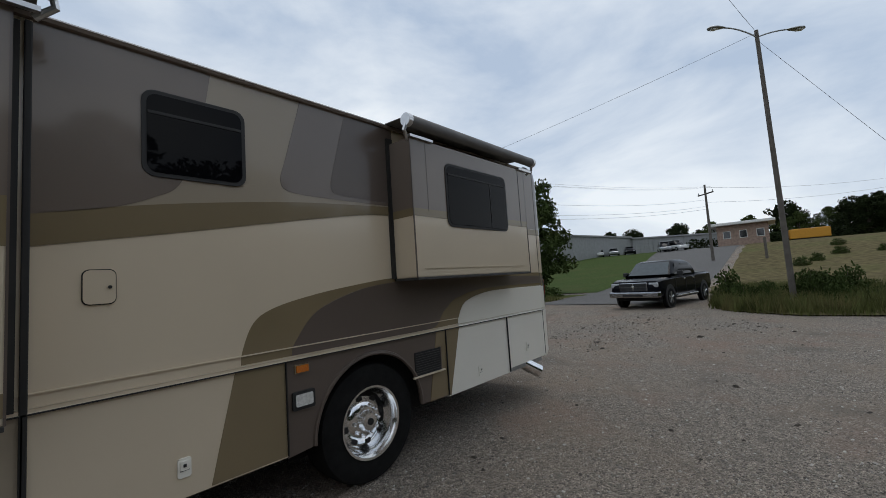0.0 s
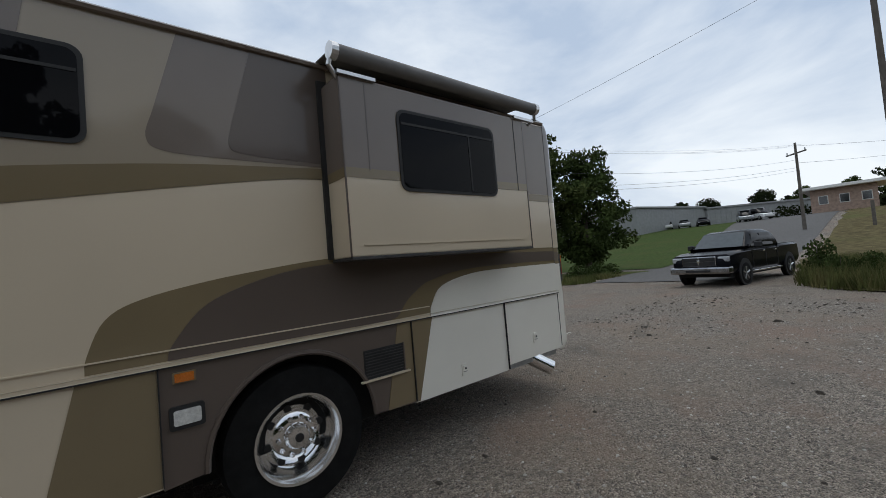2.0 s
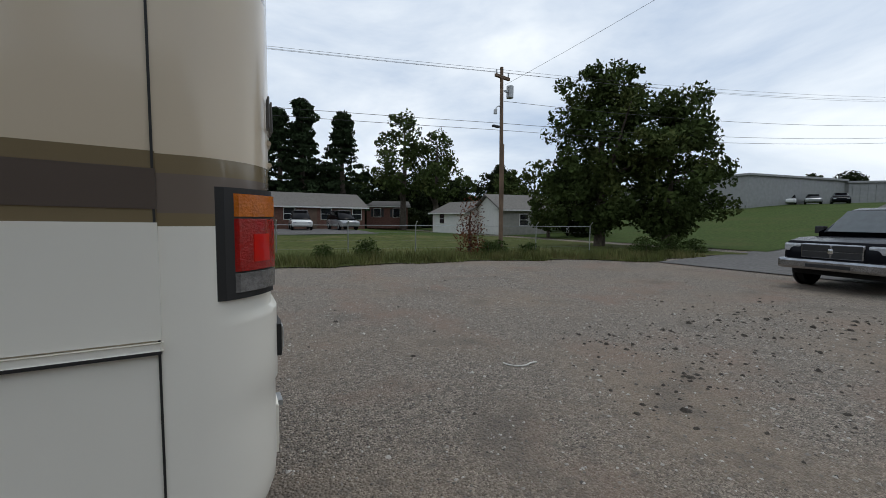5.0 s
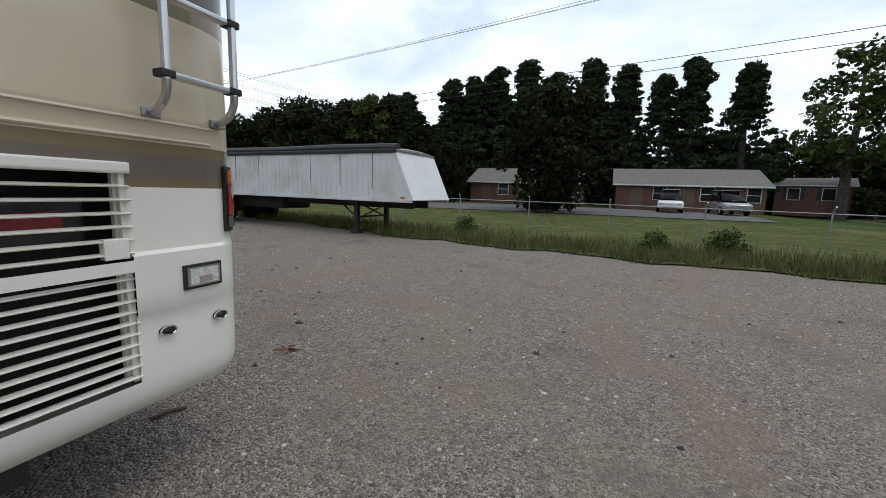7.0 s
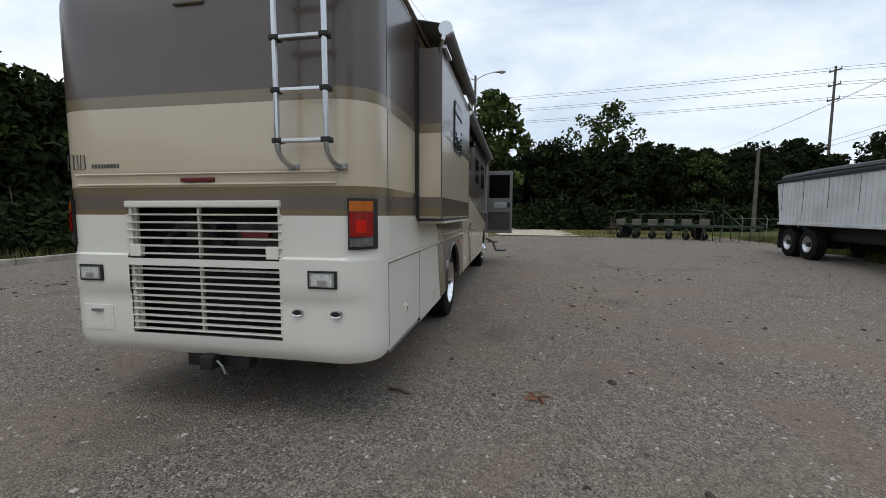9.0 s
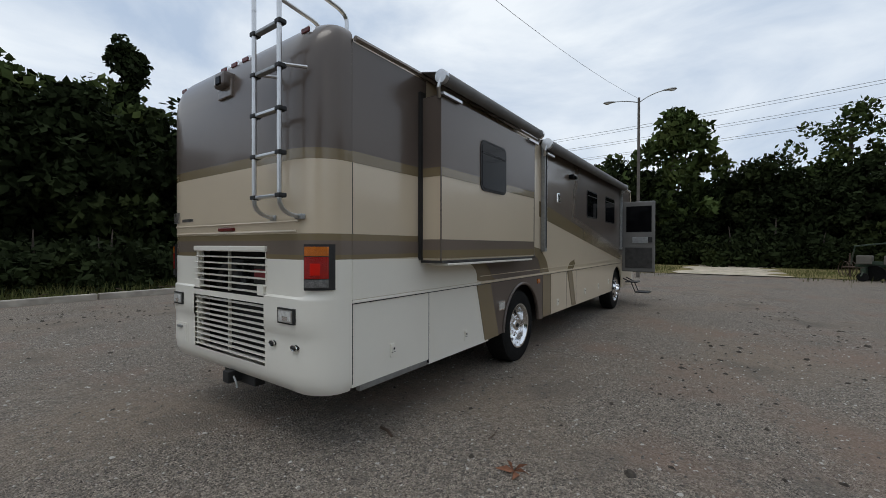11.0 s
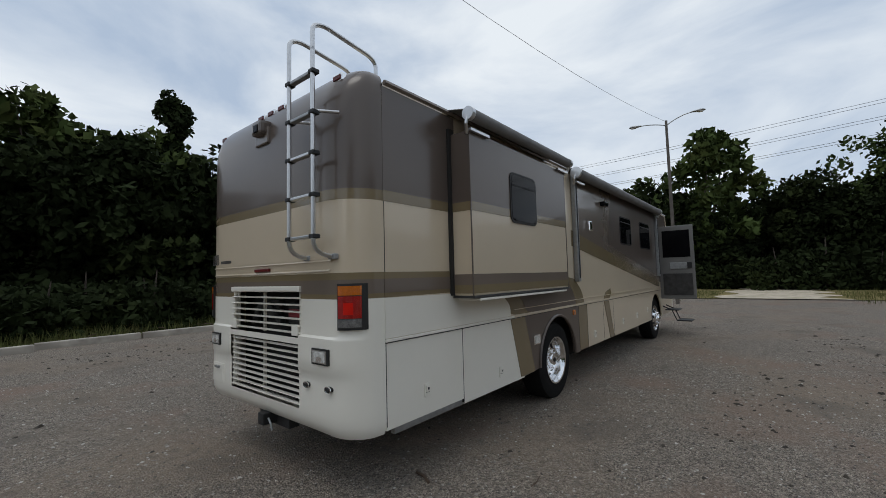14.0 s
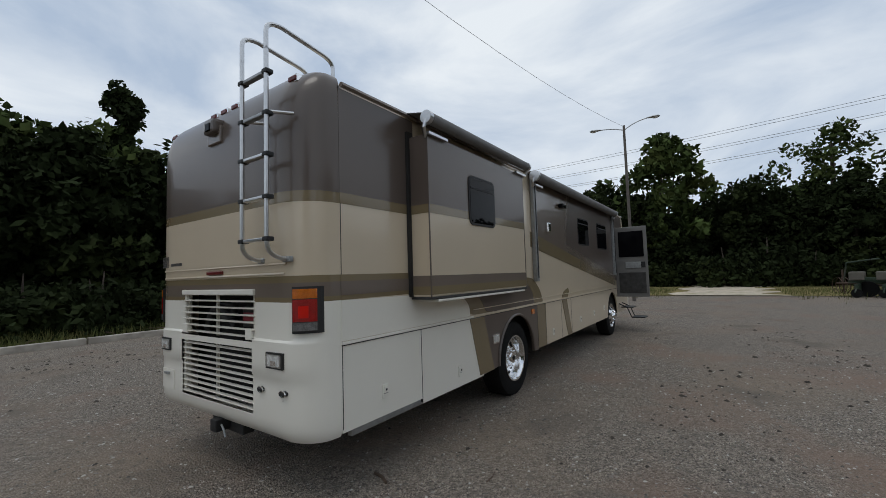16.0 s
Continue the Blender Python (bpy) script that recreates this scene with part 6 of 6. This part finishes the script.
part("bin", box(0, 4.5, 0, 2, 0.2, 1.6, 0.1), YEL, sk)
part("runner", box(0.2, 4.3, 0.2, 0.5, 0, 0.25), DARKTRIM, sk)
part("runner", box(0.2, 4.3, 1.5, 1.8, 0, 0.25), DARKTRIM, sk)
ox, oy = east(72, 33.2)
hd = thing("hedge", ox, oy, rise(ox, oy), "dark clipped hedge before the warehouse", "hedge", rz=-47.5)
hob = new("foliage", leaf_mesh("foliage", LEAF, [(0.9 * k, -1.2, 0.7 + 0.5 * (k % 2), 0.9, 0.9) for k in range(16)], 0.22, 3, 90))
hob.parent = hd


# ---- poles, lamps and wires ----
def street_lamp(x, y, top, rz, lean, label):
    s = thing("street_lamp", x, y, 0, label, "street lamp", "street lamps of the lot", rz=rz)
    part("pole", tube([(0, 0, -0.3), (lean * 0.5, 0, top * 0.5), (lean, 0, top)], 0.095, sides=12, taper=0.06), GREYPOLE, s, "weathered wooden pole", True)
    for d in (-1, 1):
        arm = part("arm", tube(arc((lean, 0, top - 0.25), (lean, d * 0.55, top - 0.05 + 0.2 * (d > 0)), (lean, d * 1.15, top - 0.05 + 0.25 * (d > 0))), 0.025, sides=7), GALV, s)
        zz = top - 0.05 + 0.25 * (d > 0)
        hd = part("lamp_head", loft([[(lean + w * math.cos(a), d * yy, zz + (0.075 if math.sin(a) > 0 else 0.05) * w / 0.13 * math.sin(a)) for a in (2 * math.pi * k / 10 for k in range(10))] for yy, w in ((1.05, 0.03), (1.15, 0.07), (1.4, 0.13), (1.6, 0.12), (1.68, 0.04))]), GALV, s, "grey cobra-head lamp", True)
        part("lens", loft([[(lean + 0.09 * math.cos(a), d * yy, zz - 0.03 + q * 0.05 * math.sin(a)) for a in (2 * math.pi * k / 10 for k in range(10))] for yy, q in ((1.35, 0.6), (1.45, 1.2), (1.58, 1.0))]), CLEARLENS, s)
    return s


street_lamp(12.25, -3.75, 9.7, 40, 0.1, "tall wooden pole with two grey street lamps")
street_lamp(-20.7, -0.22, 9.1, 10, 0.0, "tall wooden pole with two grey street lamps")
up = thing("utility_pole", 10.9, 12.1, 0, "brown wooden utility pole with a transformer and a crossarm", "utility pole", "utility poles", rz=12)
part("pole", tube([(0.06, 0, -0.4), (-0.02, 0, 3.5), (-0.1, 0, 6.95)], 0.09, sides=12, taper=0.065), WOODPOLE, up, smooth=True)
part("second_pole", tube([(0.28, 0.2, -0.4), (0.27, 0.2, 4.2)], 0.09, sides=8, taper=0.07), WOODPOLE, up)
part("crossarm", box(-0.45, 0.35, -0.05, 0.05, 6.55, 6.65), WOODPOLE, up)
tf = part("transformer", lathe([(-0.22, 0.14), (0.22, 0.14)], sides=16), GALV, up)
for v in tf.data.vertices:
    v.co = Vector((0.42 + v.co.x, v.co.z, 6.15 + v.co.y))
part("transformer_arm", box(0.08, 0.35, -0.04, 0.04, 6.1, 6.16), GALV, up)
for x in (-0.4, -0.1, 0.3):
    part("insulator", tube([(x, 0, 6.65), (x, 0, 6.8)], 0.03, sides=7), GALV, up)
part("yard_lamp", tube(arc((0, 0, 5.5), (-0.3, 0, 5.6), (-0.42, 0, 5.35)), 0.02), GALV, up)
part("yard_lamp_head", tube([(-0.42, 0, 5.36), (-0.42, 0, 5.2)], 0.07, sides=10), GALV, up)
up.scale = (1.12, 1.12, 1.17)
part("cable_box", box(-0.55, -0.2, -0.06, 0.06, 4.72, 4.8, 0.02), BLACK, up)


def line_pole(x, y, high, rz, label, arms):
    p = thing("utility_pole", x, y, rise(x, y), label, "utility pole", "utility poles", rz=rz)
    part("pole", tube([(0, 0, -0.4), (0, 0, high)], 0.17, sides=8, taper=0.1), GREYPOLE, p)
    for z, w in arms:
        part("crossarm", box(-w, w, -0.07, 0.07, z, z + 0.12), GREYPOLE, p)
        for s in (-1, 1):
            part("insulator", tube([(s * w * 0.92, 0, z + 0.1), (s * w * 0.92, 0, z + 0.35)], 0.05, sides=6), GALV, p)
    return p


line_pole(*east(44.2, 17.0), 8.6, 45, "grey utility pole with a crossarm beside the road", ((7.5, 1.2),))
line_pole(*east(92, 4), 10.0, 45, "distant grey utility pole", ((9.3, 1.3),))
line_pole(-48, 34.9, 17.0, 20, "tall dark power line pole", ((16.5, 0.6), (15.0, 0.6), (13.5, 0.6)))
line_pole(-33.3, 20.6, 6.5, 20, "leaning grey post beyond the trailer", ())


def wire(a, b, sag, label="thin black overhead wire", r=0.006):
    pts = [Vector(a).lerp(Vector(b), k / 14) - Vector((0, 0, sag * 4 * (k / 14) * (1 - k / 14))) for k in range(15)]
    mid = pts[7].copy()
    bm = tube([p - mid for p in pts], r, sides=5)
    solo("overhead_wire", bm, WIRE, label, "wire", "overhead wires", at=(mid.x, mid.y, mid.z, 0))


ex, ey = east(44.2, 17.0)
ez = rise(ex, ey)
fx, fy = east(92, 4)
fz = rise(fx, fy)
for dz, dx in ((8.0, -0.3), (7.9, 0.0), (7.95, 0.3)):
    wire((10.9 + dx, 12.05, dz), (-55, 27 + 2 * dx, 9.5 + dx), 0.8)
    wire((10.9 + dx, 12.05, dz), (ex, ey + 2 * dx, ez + 8.3), 0.5)
for dz in (5.75, 5.45):
    wire((10.9, 12.05, dz), (-55, 28, dz + 1.5), 0.6, r=0.009)
    wire((10.9, 12.05, dz), (ex, ey, ez + dz + 0.4), 0.6, r=0.009)
wire((10.9, 12.05, 6.7), (ex, ey, ez + 6.9), 0.7, r=0.009)
wire((10.95, 12.0, 7.4), (12.3, -3.7, 9.6), 0.15)
wire((12.3, -3.7, 9.6), (-20.7, -0.22, 9.05), 1.2)
wire((12.3, -3.7, 9.3), (17.5, -10.5, 0.1), 0.0, "guy wire stretched down to the bank")
for k in range(3):
    z = 16.7 - 1.5 * k
    for o in (-0.55, 0.55):
        wire((-48 + o, 34.9, z), (-58 + o, -75, z + 1), 1.2, r=0.018)
        wire((-48 + o, 34.9, z), (-20 + o, 130, z), 1.2, r=0.018)
wire((ex, ey, ez + 8.3), (fx, fy, fz + 9.5), 0.9, r=0.012)
wire((ex, ey, ez + 6.6), (fx, fy, fz + 8.5), 0.9, r=0.012)

# ---- wire fence along the verge ----
fx = -30.0
fence = thing("wire_fence", -6, edge_north(-6) + 3.4, 0, "grey wire fence on steel posts along the verge", "fence")
ox, oy = -6, edge_north(-6) + 3.4


def fence_y(x):
    return 15.4 - 0.05 * x - (0.22 * max(0, x - 4))


rail = []
while fx < 17:
    y = fence_y(fx)
    z = rise(fx, y)
    part("post", tube([(fx - ox, y - oy, z - 0.2), (fx - ox, y - oy, z + 1.25), (fx - ox, y - oy - 0.15, z + 1.42)], 0.025, sides=6), GALV, fence)
    rail.append((fx - ox, y - oy, z + 1.22))
    fx += 2.9
part("top_wire", tube(rail, 0.014, sides=5), GALV, fence)
for h in (0.9, 0.55, 0.2):
    part("fence_wire", tube([(p[0], p[1], p[2] - 1.22 + h) for p in rail], 0.004, sides=4), GALV, fence)
ox, oy = east(44, 12.0)
sg = thing("road_sign", ox, oy, rise(ox, oy), "small grey post beside the road", "post")
part("post", box(-0.12, 0.12, -0.12, 0.12, -0.2, 2.2, 0.02), GREYPOLE, sg)
